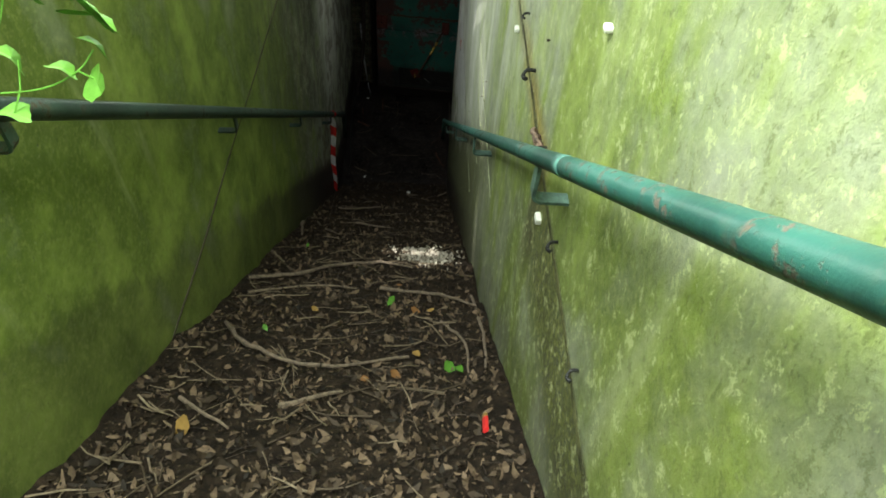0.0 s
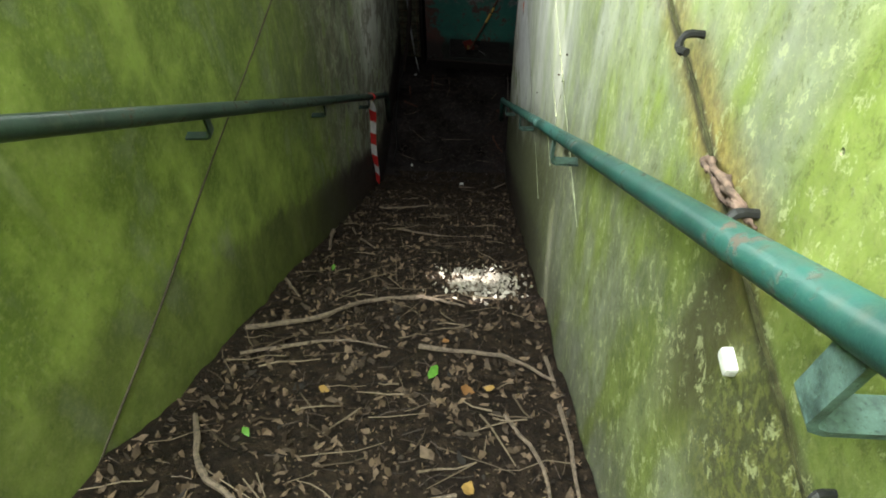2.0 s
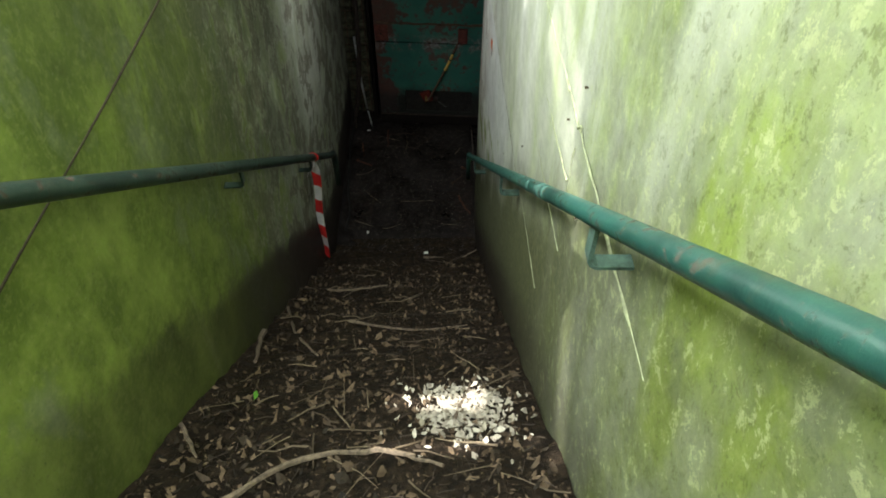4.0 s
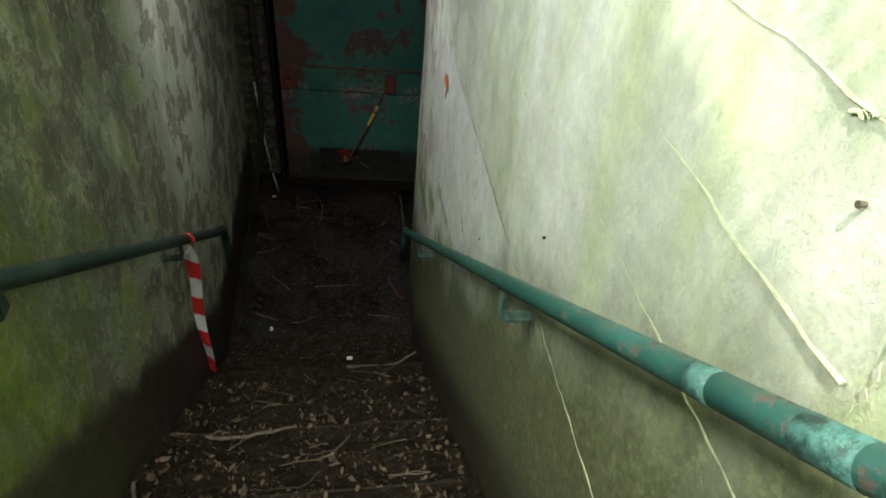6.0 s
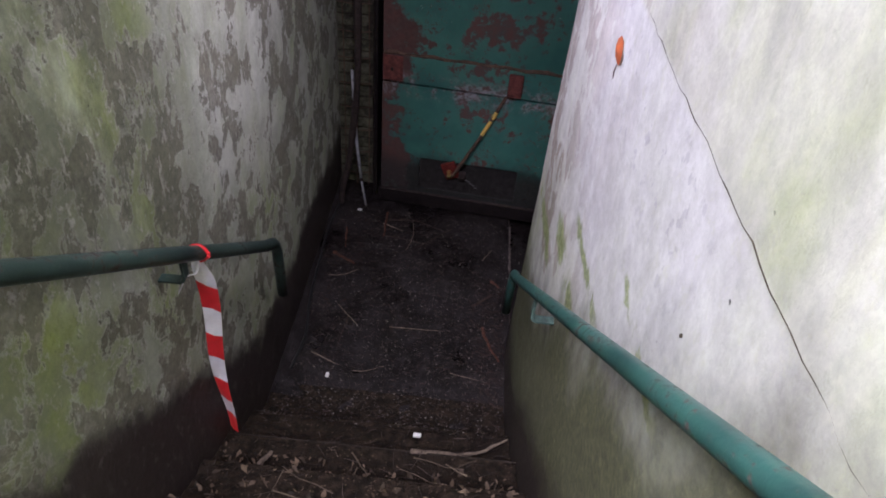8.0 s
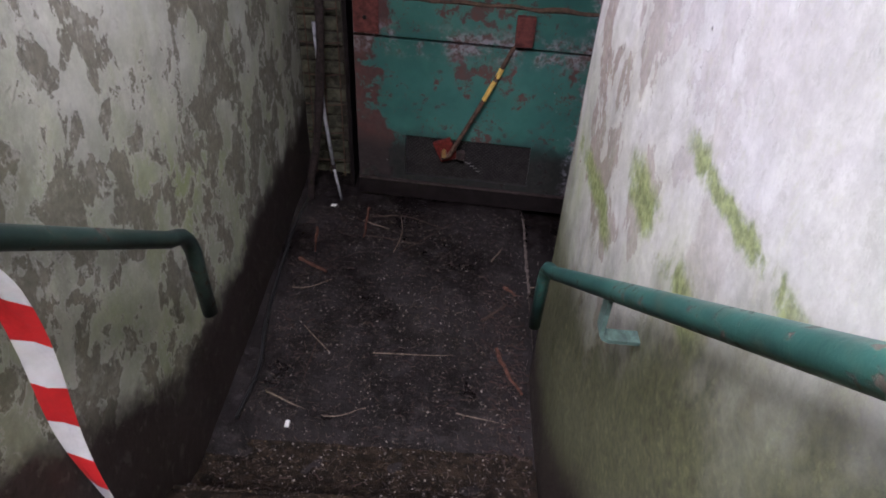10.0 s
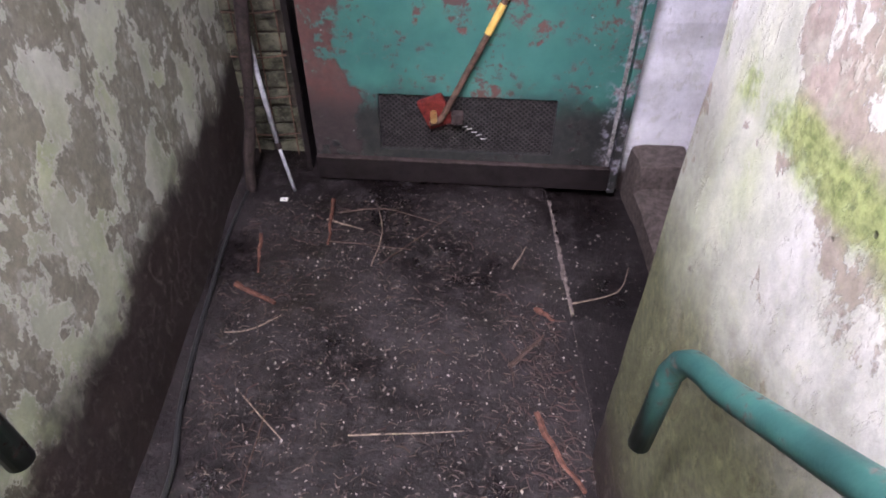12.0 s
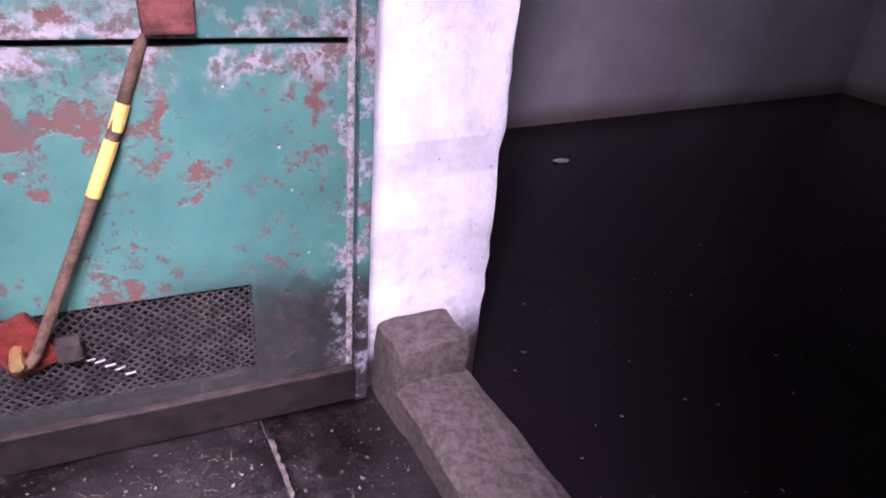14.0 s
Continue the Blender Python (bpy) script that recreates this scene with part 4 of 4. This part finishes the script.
rim = [(0.0, -0.030), (0.017, -0.020), (0.024, 0.0), (0.020, 0.022), (0.010, 0.036), (-0.006, 0.033), (-0.020, 0.020), (-0.024, -0.004), (-0.014, -0.022)]
mid = bm.verts.new((RIGHT - 0.012, 5.04, 2.128))
ring = [bm.verts.new((RIGHT - 0.003 - 0.006 * abs(u) / 0.024, 5.04 + 1.8 * u, 2.125 + v)) for u, v in rim]
for k in range(len(ring)):
    bm.faces.new((mid, ring[k], ring[(k + 1) % len(ring)]))
part("blade", bm, M_ORANGE, leaf_on_wall)
part("stalk", tube([(RIGHT - 0.004, 5.04, 2.096), (RIGHT - 0.006, 5.045, 2.075), (RIGHT - 0.004, 5.043, 2.058)], 0.0016, 5), M_RUST, leaf_on_wall, "thin brown stalk")
for y, z in ((3.703, 2.503), (3.08, 3.10), (2.97, 3.27), (1.76, 4.28), (4.2, 2.05), (2.85, 2.98)):
    bm = bmesh.new()
    bmesh.ops.create_cone(bm, cap_ends=True, segments=7, radius1=0.0038, radius2=0.0025, depth=0.008, matrix=Matrix.Translation((RIGHT - 0.002, y, z)) @ Matrix.Rotation(radians(90), 4, "Y"))
    thing("wall_plug", bm, M_CRACK, "dark old plug in the wall", "wall plug", "old plugs in the wall")

# ---- corner beside the door ----
lamp = base("fluorescent_tube", (-0.665, 7.06, 0.0), "grimy white tube leaning in the corner", "tube")
part("tube", tube([(-0.700, 7.08, 0.21), (-0.735, 7.12, 0.48), (-0.765, 7.17, 0.95)], 0.0095, 8), M_TUBE, lamp, smooth=True)
part("tube_end", tube([(-0.665, 7.06, 0.012), (-0.700, 7.08, 0.21)], 0.0075, 8), M_TUBE, lamp, smooth=True)
part("ring", tube([(-0.698, 7.079, 0.20), (-0.703, 7.083, 0.225)], 0.0115, 8), M_PIPE, lamp, "dark rusted ring")
thing("rusty_pipe", tube(curve([(-0.835, 7.06, 0.0), (-0.82, 7.07, 0.15), (-0.785, 7.08, 0.32), (-0.755, 7.09, 0.55), (-0.72, 7.10, 0.95), (-0.715, 7.12, 1.6)], 5), 0.021, 8, None, 1.0, 0.14, random.Random(4)), M_PIPE, "dark rusted pipe standing against the wall", "pipe", smooth=True)
recess = base("wall_recess", (-0.77, 7.4, 0.0), "mossy brickwork recess beside the steel door", "wall", kind="structure")
part("mortar", box(-0.885, -0.66, 7.345, 7.62, 0.0, 2.12), M_MORTAR, recess)
rb = random.Random(6)
for k in range(27):
    off = 0.0 if k % 2 else -0.105
    for x0 in (-0.885 + off, -0.885 + off + 0.21):
        a, b = max(x0, -0.883), min(x0 + 0.20, -0.662)
        if b - a > 0.03:
            d = rb.uniform(0, 0.006)
            part("brick", box(a, b, 7.33 + d, 7.36, 0.004 + 0.077 * k, 0.069 + 0.077 * k, 0.004), M_BRICK, recess)
grid_ob = base("wire_grid", (-0.75, 7.30, 0.0), "rusty wire grid in front of mossy brickwork", "wire grid")
for k in range(9):
    z = 0.12 + 0.17 * k
    part("wire", tube([(-0.875, 7.30, z), (-0.76, 7.297, z - 0.006), (-0.665, 7.30, z + 0.004)], 0.0035, 5), M_RUST, grid_ob)
for x in (-0.845, -0.765, -0.685):
    part("wire", tube([(x, 7.31, 0.0), (x + 0.006, 7.31, 0.9), (x, 7.31, 1.62)], 0.0035, 5), M_RUST, grid_ob)

# cable along the foot of the left wall
thing("floor_cable", tube(curve([(-0.845, 7.05, 0.02), (-0.86, 6.76, 0.035), (-0.855, 6.54, 0.035), (-0.845, 6.27, 0.035), (-0.83, 6.06, 0.035), (-0.80, 5.85, 0.03), (-0.82, 5.6, 0.035)], 6), 0.008, 7), M_BLACK, "black cable lying along the foot of the wall", "cable")

# ---- twigs, leaves and oddments ----
rt = random.Random(21)
def ground_z(x, y):
    if y > FOOT + 0.03:
        return 0.006 if x < 0.33 else -0.055
    return litter_z(x, y)


def twig(pts, r, m, label, lift=0.012):
    fine = curve([(x, y, ground_z(x, y) + r + lift) for x, y in pts], 5)
    fine = [p + 0.4 * r * Vector((rt.uniform(-1, 1), rt.uniform(-1, 1), rt.uniform(-1, 1))) for p in fine]
    return thing("twig", tube(fine, r, 6, None, 0.55, 0.2, rt), m, label, "twig", "fallen twigs")


BROWN, DARK = "dry grey-brown twig lying on the leaf litter", "thin dry twig lying on the wet floor"
for pts, r in (([(-0.78, 1.77), (-0.6, 1.52), (-0.35, 1.43), (-0.04, 1.53)], 0.009), ([(-0.84, 2.25), (-0.62, 2.36), (-0.44, 2.55), (-0.22, 2.56), (-0.04, 2.49)], 0.011), ([(-0.19, 2.16), (0.1, 2.14), (0.25, 1.99)], 0.009), ([(0.09, 1.81), (0.17, 1.61), (0.17, 1.42)], 0.006), ([(0.25, 2.15), (0.25, 1.7), (0.23, 1.43)], 0.008), ([(-0.86, 2.72), (-0.75, 2.57)], 0.008), ([(-0.86, 3.9), (-0.75, 3.6), (-0.56, 3.27)], 0.009), ([(-0.41, 1.18), (-0.24, 1.27)], 0.008), ([(-0.86, 3.5), (-0.80, 3.2)], 0.013), ([(-0.71, 4.77), (-0.67, 5.03)], 0.011), ([(-0.14, 4.97), (0.1, 5.06), (0.27, 5.17)], 0.010), ([(-0.8, 2.1), (-0.5, 2.2), (-0.3, 2.15)], 0.006), ([(-0.7, 1.2), (-0.5, 1.05)], 0.007), ([(-0.85, 4.3), (-0.6, 4.2), (-0.35, 4.24)], 0.010), ([(-0.2, 4.0), (-0.1, 4.3)], 0.006), ([(-0.5, 3.7), (-0.2, 3.6), (0.1, 3.65)], 0.007), ([(0.0, 2.75), (0.07, 3.0)], 0.006)):
    twig(pts, r, M_TWIG, BROWN)
for pts, r, m in (([(-0.36, 5.98), (-0.04, 5.99)], 0.004, 0), ([(-0.82, 6.34), (-0.7, 6.36), (-0.61, 6.42)], 0.005, 0), ([(-0.86, 6.28), (-0.7, 6.14), (-0.54, 5.97)], 0.005, 0), ([(-0.34, 6.64), (-0.31, 6.8), (-0.33, 6.96)], 0.004, 0), ([(-0.52, 6.89), (-0.38, 6.83)], 0.006, 0), ([(0.15, 6.62), (0.21, 6.73)], 0.006, 0), ([(0.16, 6.04), (0.20, 5.92), (0.26, 5.80)], 0.012, 2), ([(-0.79, 6.55), (-0.64, 6.46)], 0.013, 2), ([(-0.48, 6.93), (-0.31, 6.95), (-0.09, 6.86)], 0.005, 1), ([(-0.5, 6.77), (-0.37, 6.75), (-0.2, 6.72)], 0.005, 1), ([(-0.31, 6.65), (-0.18, 6.78), (-0.06, 6.91)], 0.004, 1), ([(0.34, 6.51), (0.51, 6.56), (0.58, 6.68)], 0.005, 0), ([(0.21, 6.43), (0.26, 6.38)], 0.012, 2), ([(-0.51, 7.0), (-0.50, 6.75)], 0.010, 2), ([(-0.75, 6.8), (-0.72, 6.6)], 0.010, 2), ([(0.1, 6.2), (0.22, 6.32)], 0.010, 1), ([(-0.75, 5.75), (-0.5, 5.65), (-0.35, 5.70)], 0.005, 0), ([(0.0, 5.7), (0.2, 5.66)], 0.004, 0), ([(-0.6, 6.05), (-0.62, 5.8)], 0.004, 1)):
    twig(pts, r * (0.7 if r < 0.009 else 0.85), (M_TWIG, M_TWIG_DARK, M_BARK)[m], (DARK, "dark wet twig lying on the floor", "reddish strip of bark on the wet floor")[m], 0.0)

# a loose layer of dry sticks over the litter
bm = bmesh.new()
for i in range(240):
    y = 0.7 + 4.3 * rt.random() ** 1.5
    x = rt.uniform(LEFT + 0.05, RIGHT - 0.05)
    a, l = rt.gauss(0.0, 0.9) + (math.pi if rt.random() < 0.5 else 0), rt.uniform(0.06, 0.22)
    pts = []
    for k in range(4):
        px = min(RIGHT - 0.015, max(LEFT + 0.015, x + l * (k / 3 - 0.5) * math.cos(a)))
        py = y + l * (k / 3 - 0.5) * math.sin(a) + rt.uniform(-0.008, 0.008)
        pts.append((px, py, ground_z(px, py) + 0.010 + rt.uniform(0, 0.012)))
    tube(pts, rt.uniform(0.0014, 0.0042), 4, bm, 0.5)
thing("stick_litter", bm, leaf_material("bleached_sticks", (0.05, 0.034, 0.022), (0.26, 0.20, 0.14)), "loose tangle of thin dry sticks over the steps", "litter", kind="stuff")

# countless small twigs and needles
bm = bmesh.new()
for i in range(5200):
    y = rt.uniform(0.6, 7.0) if i < 1700 else rt.uniform(5.2, 7.0)
    x = rt.uniform(LEFT + 0.03, RIGHT - 0.03)
    a, l = rt.uniform(0, 6.28), rt.uniform(0.012, 0.075) * (0.36 if y > 5.2 else 1.0)
    p = Vector((x, y, ground_z(x, y) + 0.008))
    x2, y2 = min(RIGHT - 0.02, max(LEFT + 0.02, x + l * math.cos(a))), y + l * math.sin(a)
    q = Vector((x2, y2, ground_z(x2, y2) + 0.010))
    tube([p, (p + q) / 2 + Vector((rt.uniform(-0.07, 0.07) * l, rt.uniform(-0.07, 0.07) * l, 0.003)), q], rt.uniform(0.0005, 0.0017), 3, bm)
thing("needle_litter", bm, leaf_material("fine_twigs", (0.010, 0.007, 0.007), (0.12, 0.088, 0.07)), "scattered fine twigs and needles over steps and floor", "litter", kind="stuff")


def leaf_shape(bm, at, size, turn, tilt, curl, lobes=0.0, torn=0.0):
    """A curled leaf blade with a pointed tip."""
    m = Matrix.Translation(at) @ Matrix.Rotation(turn, 4, "Z") @ Matrix.Rotation(tilt, 4, "X")
    n = 4
    left, mid, right = [], [], []
    for i in range(n):
        t = i / (n - 1)
        w = 0.34 * math.sin(math.pi * min(0.97, max(0.04, t)) ** 0.8) * (1 + lobes * math.sin(9 * t))
        wl, wr = w * (1 - torn * rt.random()), w * (1 - torn * rt.random())
        z = curl * (t - 0.5) ** 2
        left.append(bm.verts.new(m @ Vector((-wl * size, (t - 0.5) * size, (z + 0.7 * curl * wl) * size))))
        mid.append(bm.verts.new(m @ Vector((0, (t - 0.5) * size, z * size))))
        right.append(bm.verts.new(m @ Vector((wr * size, (t - 0.5) * size, (z - 0.3 * curl * wr) * size))))
    for i in range(n - 1):
        bm.faces.new((left[i], mid[i], mid[i + 1], left[i + 1]))
        bm.faces.new((mid[i], right[i], right[i + 1], mid[i + 1]))


bm = bmesh.new()
for i in range(9600):
    y = 0.5 + 4.4 * rt.random() ** 1.9
    x = rt.uniform(LEFT + 0.02, RIGHT - 0.02)
    leaf_shape(bm, (x, y, ground_z(x, y) + 0.008), (0.007 + 0.036 * rt.random() ** 2.2) if i < 9000 else rt.uniform(0.03, 0.062), rt.uniform(0, 6.28), -0.65 + rt.uniform(-0.8, 0.8), rt.uniform(-1.0, 1.2), rt.uniform(0, 0.5), 0.85)
thing("dead_leaves", bm, M_DRYLEAF, "thick scatter of small brown dead leaves on the steps", "leaves", kind="stuff")
# sun patch painted brighter: extra pale leaves where the sun spot falls
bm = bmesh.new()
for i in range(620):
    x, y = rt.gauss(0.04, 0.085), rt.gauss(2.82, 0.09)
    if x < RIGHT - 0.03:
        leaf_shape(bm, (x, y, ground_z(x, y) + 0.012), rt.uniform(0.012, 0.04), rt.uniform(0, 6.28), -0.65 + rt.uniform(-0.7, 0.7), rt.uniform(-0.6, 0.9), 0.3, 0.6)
thing("sun_patch_leaves", bm, leaf_material("sun_patch_pale", (0.34, 0.29, 0.24), (0.68, 0.62, 0.54)), "pale dry leaves added to brighten the fleck of sun", "leaves", kind="stuff")
bm = bmesh.new()
for i in range(3300):
    y = rt.uniform(5.2, 7.05)
    x = rt.uniform(LEFT + 0.02, 0.32) if i % 9 else rt.uniform(0.34, 0.62)
    s = 0.003 + 0.010 * rt.random() ** 2
    leaf_shape(bm, (x, y, ground_z(x, y) + 0.006), s, rt.uniform(0, 6.28), rt.uniform(-0.5, 0.5), rt.uniform(-0.5, 0.8))
thing("pale_crumbs", bm, leaf_material("pale_flakes", (0.02, 0.015, 0.013), (0.27, 0.235, 0.21)), "pale paint flakes and crumbs on the wet floor", "debris", kind="stuff")


bm = bmesh.new()
for i in range(900):
    if i < 330:
        x, y = rt.gauss(0.20, 0.06), rt.uniform(5.5, 6.45)
    elif i < 520:
        x, y = rt.gauss(-0.72, 0.07), rt.uniform(5.7, 6.9)
    else:
        x, y = rt.uniform(LEFT + 0.05, 0.28), rt.uniform(5.3, 7.0)
    if not LEFT + 0.03 < x < 0.30:
        continue
    l, a = rt.uniform(0.015, 0.07) * (1.0 if i < 520 else 0.75), rt.uniform(0, 6.28)
    p = Vector((x, y, ground_z(x, y) + 0.006))
    d = Vector((math.cos(a), math.sin(a), 0.0)) * l
    bend = Vector((-d.y, d.x, 0.0)) * rt.uniform(-0.25, 0.25)
    if LEFT + 0.02 < (p + d).x < 0.31:
        tube([p, p + 0.5 * d + bend + Vector((0, 0, 0.005)), p + d + Vector((0, 0, 0.002))], rt.uniform(0.0012, 0.0034), 4, bm, 0.5, 0, None, 0.4)
thing("bark_shreds", bm, leaf_material("wet_bark_shreds", (0.012, 0.008, 0.007), (0.052, 0.029, 0.024)), "reddish brown shreds of bark matted on the wet floor", "litter", kind="stuff")


def fallen_leaf(x, y, size, m, label, lobes=0.0):
    bm = bmesh.new()
    leaf_shape(bm, (x, y, ground_z(x, y) + 0.022), size, rt.uniform(0, 6.28), -0.6 if y < FOOT else 0.1, 0.35, lobes)
    thing("fallen_leaf", bm, m, label, "leaf", "single fallen leaves")


for x, y, s in ((-0.63, 1.06, 0.07), (-0.01, 1.55, 0.05), (-0.45, 1.9, 0.035), (0.05, 1.95, 0.04)):
    fallen_leaf(x, y, s, M_YLEAF, "single yellow leaf on the dark litter")
for x, y, s in ((-0.02, 1.93, 0.05), (-0.18, 1.37, 0.05), (-0.08, 1.40, 0.045), (-0.1, 2.2, 0.04)):
    fallen_leaf(x, y, s, M_OLEAF, "single orange-brown leaf on the dark litter")
for x, y, s in ((0.11, 1.47, 0.06), (-0.13, 2.01, 0.055), (-0.70, 2.92, 0.035), (0.14, 1.44, 0.05), (-0.6, 1.7, 0.03)):
    fallen_leaf(x, y, s, M_GLEAF, "single fresh green leaf on the dark litter", 0.2)
thing("paper_scrap", box(-0.715, -0.685, 7.00, 7.02, 0.008, 0.014, 0.003), M_WHITEP, "small white scrap on the floor", "scrap", "white scraps")
thing("paper_scrap", box(-0.640, -0.622, 5.585, 5.615, 0.012, 0.022, 0.004), M_WHITEP, "small white scrap on the floor", "scrap", "white scraps")
thing("paper_scrap", box(-0.145, -0.110, 5.13, 5.15, 0.255, 0.268, 0.005), M_WHITEP, "small white scrap on the bottom steps", "scrap", "white scraps")
z0 = litter_z(0.19, 1.12)
lighter = base("lighter", (0.19, 1.12, z0), "small red plastic lighter on the leaf litter", "lighter")
part("body", tube([(0.185, 1.08, z0 + 0.055), (0.19, 1.135, z0 + 0.012)], 0.011, 8, None, 1, 0, None, 0.6), M_TAPE_R, lighter)
part("cap", tube([(0.19, 1.137, z0 + 0.010), (0.191, 1.152, z0 - 0.002)], 0.010, 8, None, 1, 0, None, 0.6), M_BRASS, lighter, "metal cap")

# bramble hanging over the rail at the stair head
vine = base("bramble", (-0.85, 1.0, 5.6), "fresh green bramble sprig hanging over the handrail", "plant")
VX, VY, VZ = -0.405, 0.905, 4.806


def sprig(u, v, w=0.0):
    """A point of the sprig: u across, v up, w towards the wall."""
    return Vector((VX + 0.99 * u - w, VY + 0.10 * u + 0.70 * v, VZ + 0.66 * v))


def bramble_leaf(u, v, size, turn, tilt):
    bm = bmesh.new()
    n = 9
    rim = []
    for i in range(n * 2):
        a = 2 * math.pi * i / (n * 2)
        r = size * (0.46 + 0.045 * (i % 2) + 0.10 * math.cos(3 * a) + 0.05 * math.cos(a))
        rim.append(Vector((r * math.sin(a), r * math.cos(a), 0.10 * size * math.cos(2 * a))))
    m = Matrix.Translation(sprig(u, v)) @ Matrix.Rotation(turn, 4, "Y") @ Matrix.Rotation(tilt, 4, "X")
    c = bm.verts.new(m @ Vector((0, 0, 0.05 * size)))
    vs = [bm.verts.new(m @ p) for p in rim]
    for i in range(len(vs)):
        bm.faces.new((c, vs[i], vs[(i + 1) % len(vs)]))
    part("leaf", bm, M_GLEAF, vine)


for u, v, s, a, b in ((-0.035, 0.045, 0.044, 0.3, -0.75), (-0.045, 0.092, 0.040, 0.7, -0.7), (0.028, 0.030, 0.052, 0.6, -0.7), (0.048, 0.012, 0.034, 0.4, -0.6), (0.062, 0.085, 0.036, 0.2, -0.9), (0.050, -0.016, 0.022, 0.8, -0.6), (0.052, -0.055, 0.022, 2.4, -0.5), (0.020, -0.040, 0.018, 0.5, -0.4), (-0.030, -0.028, 0.022, 1.0, -0.5), (-0.028, -0.085, 0.022, 0.2, -0.3)):
    bramble_leaf(u, v, 1.7 * s, a, b)
for pts in (((-0.14, 0.55), (-0.06, 0.30), (-0.040, 0.09), (-0.035, 0.04), (-0.05, -0.05)), ((0.03, 0.55), (0.075, 0.30), (0.066, 0.10)), ((-0.06, -0.065), (0.0, -0.06), (0.035, -0.042), (0.05, -0.02)), ((0.035, -0.042), (0.05, -0.05)), ((-0.02, -0.06), (-0.022, -0.03)), ((-0.02, -0.06), (-0.026, -0.085)), ((-0.04, 0.07), (0.0, 0.045), (0.03, 0.03))):
    part("stem", tube(curve([sprig(u, v) for u, v in pts], 4), 0.0010, 5), M_GLEAF, vine)

# bits afloat in the flooded room
bm = bmesh.new()
for i in range(160):
    x = 0.9 + 2.4 * rt.random() ** 2
    y = rt.uniform(6.0, 9.0)
    leaf_shape(bm, (x, y, -0.247), rt.uniform(0.004, 0.014), rt.uniform(0, 6.28), 0.0, 0.1)
thing("floating_specks", bm, leaf_material("pale_float", (0.12, 0.11, 0.10), (0.40, 0.38, 0.36)), "pale specks floating on the black water", "debris", kind="stuff")
bm = bmesh.new()
leaf_shape(bm, (2.55, 8.75, -0.245), 0.12, 1.5, 0.0, 0.1)
thing("floating_scrap", bm, M_WHITEP, "pale scrap floating on the black water", "scrap", "white scraps")
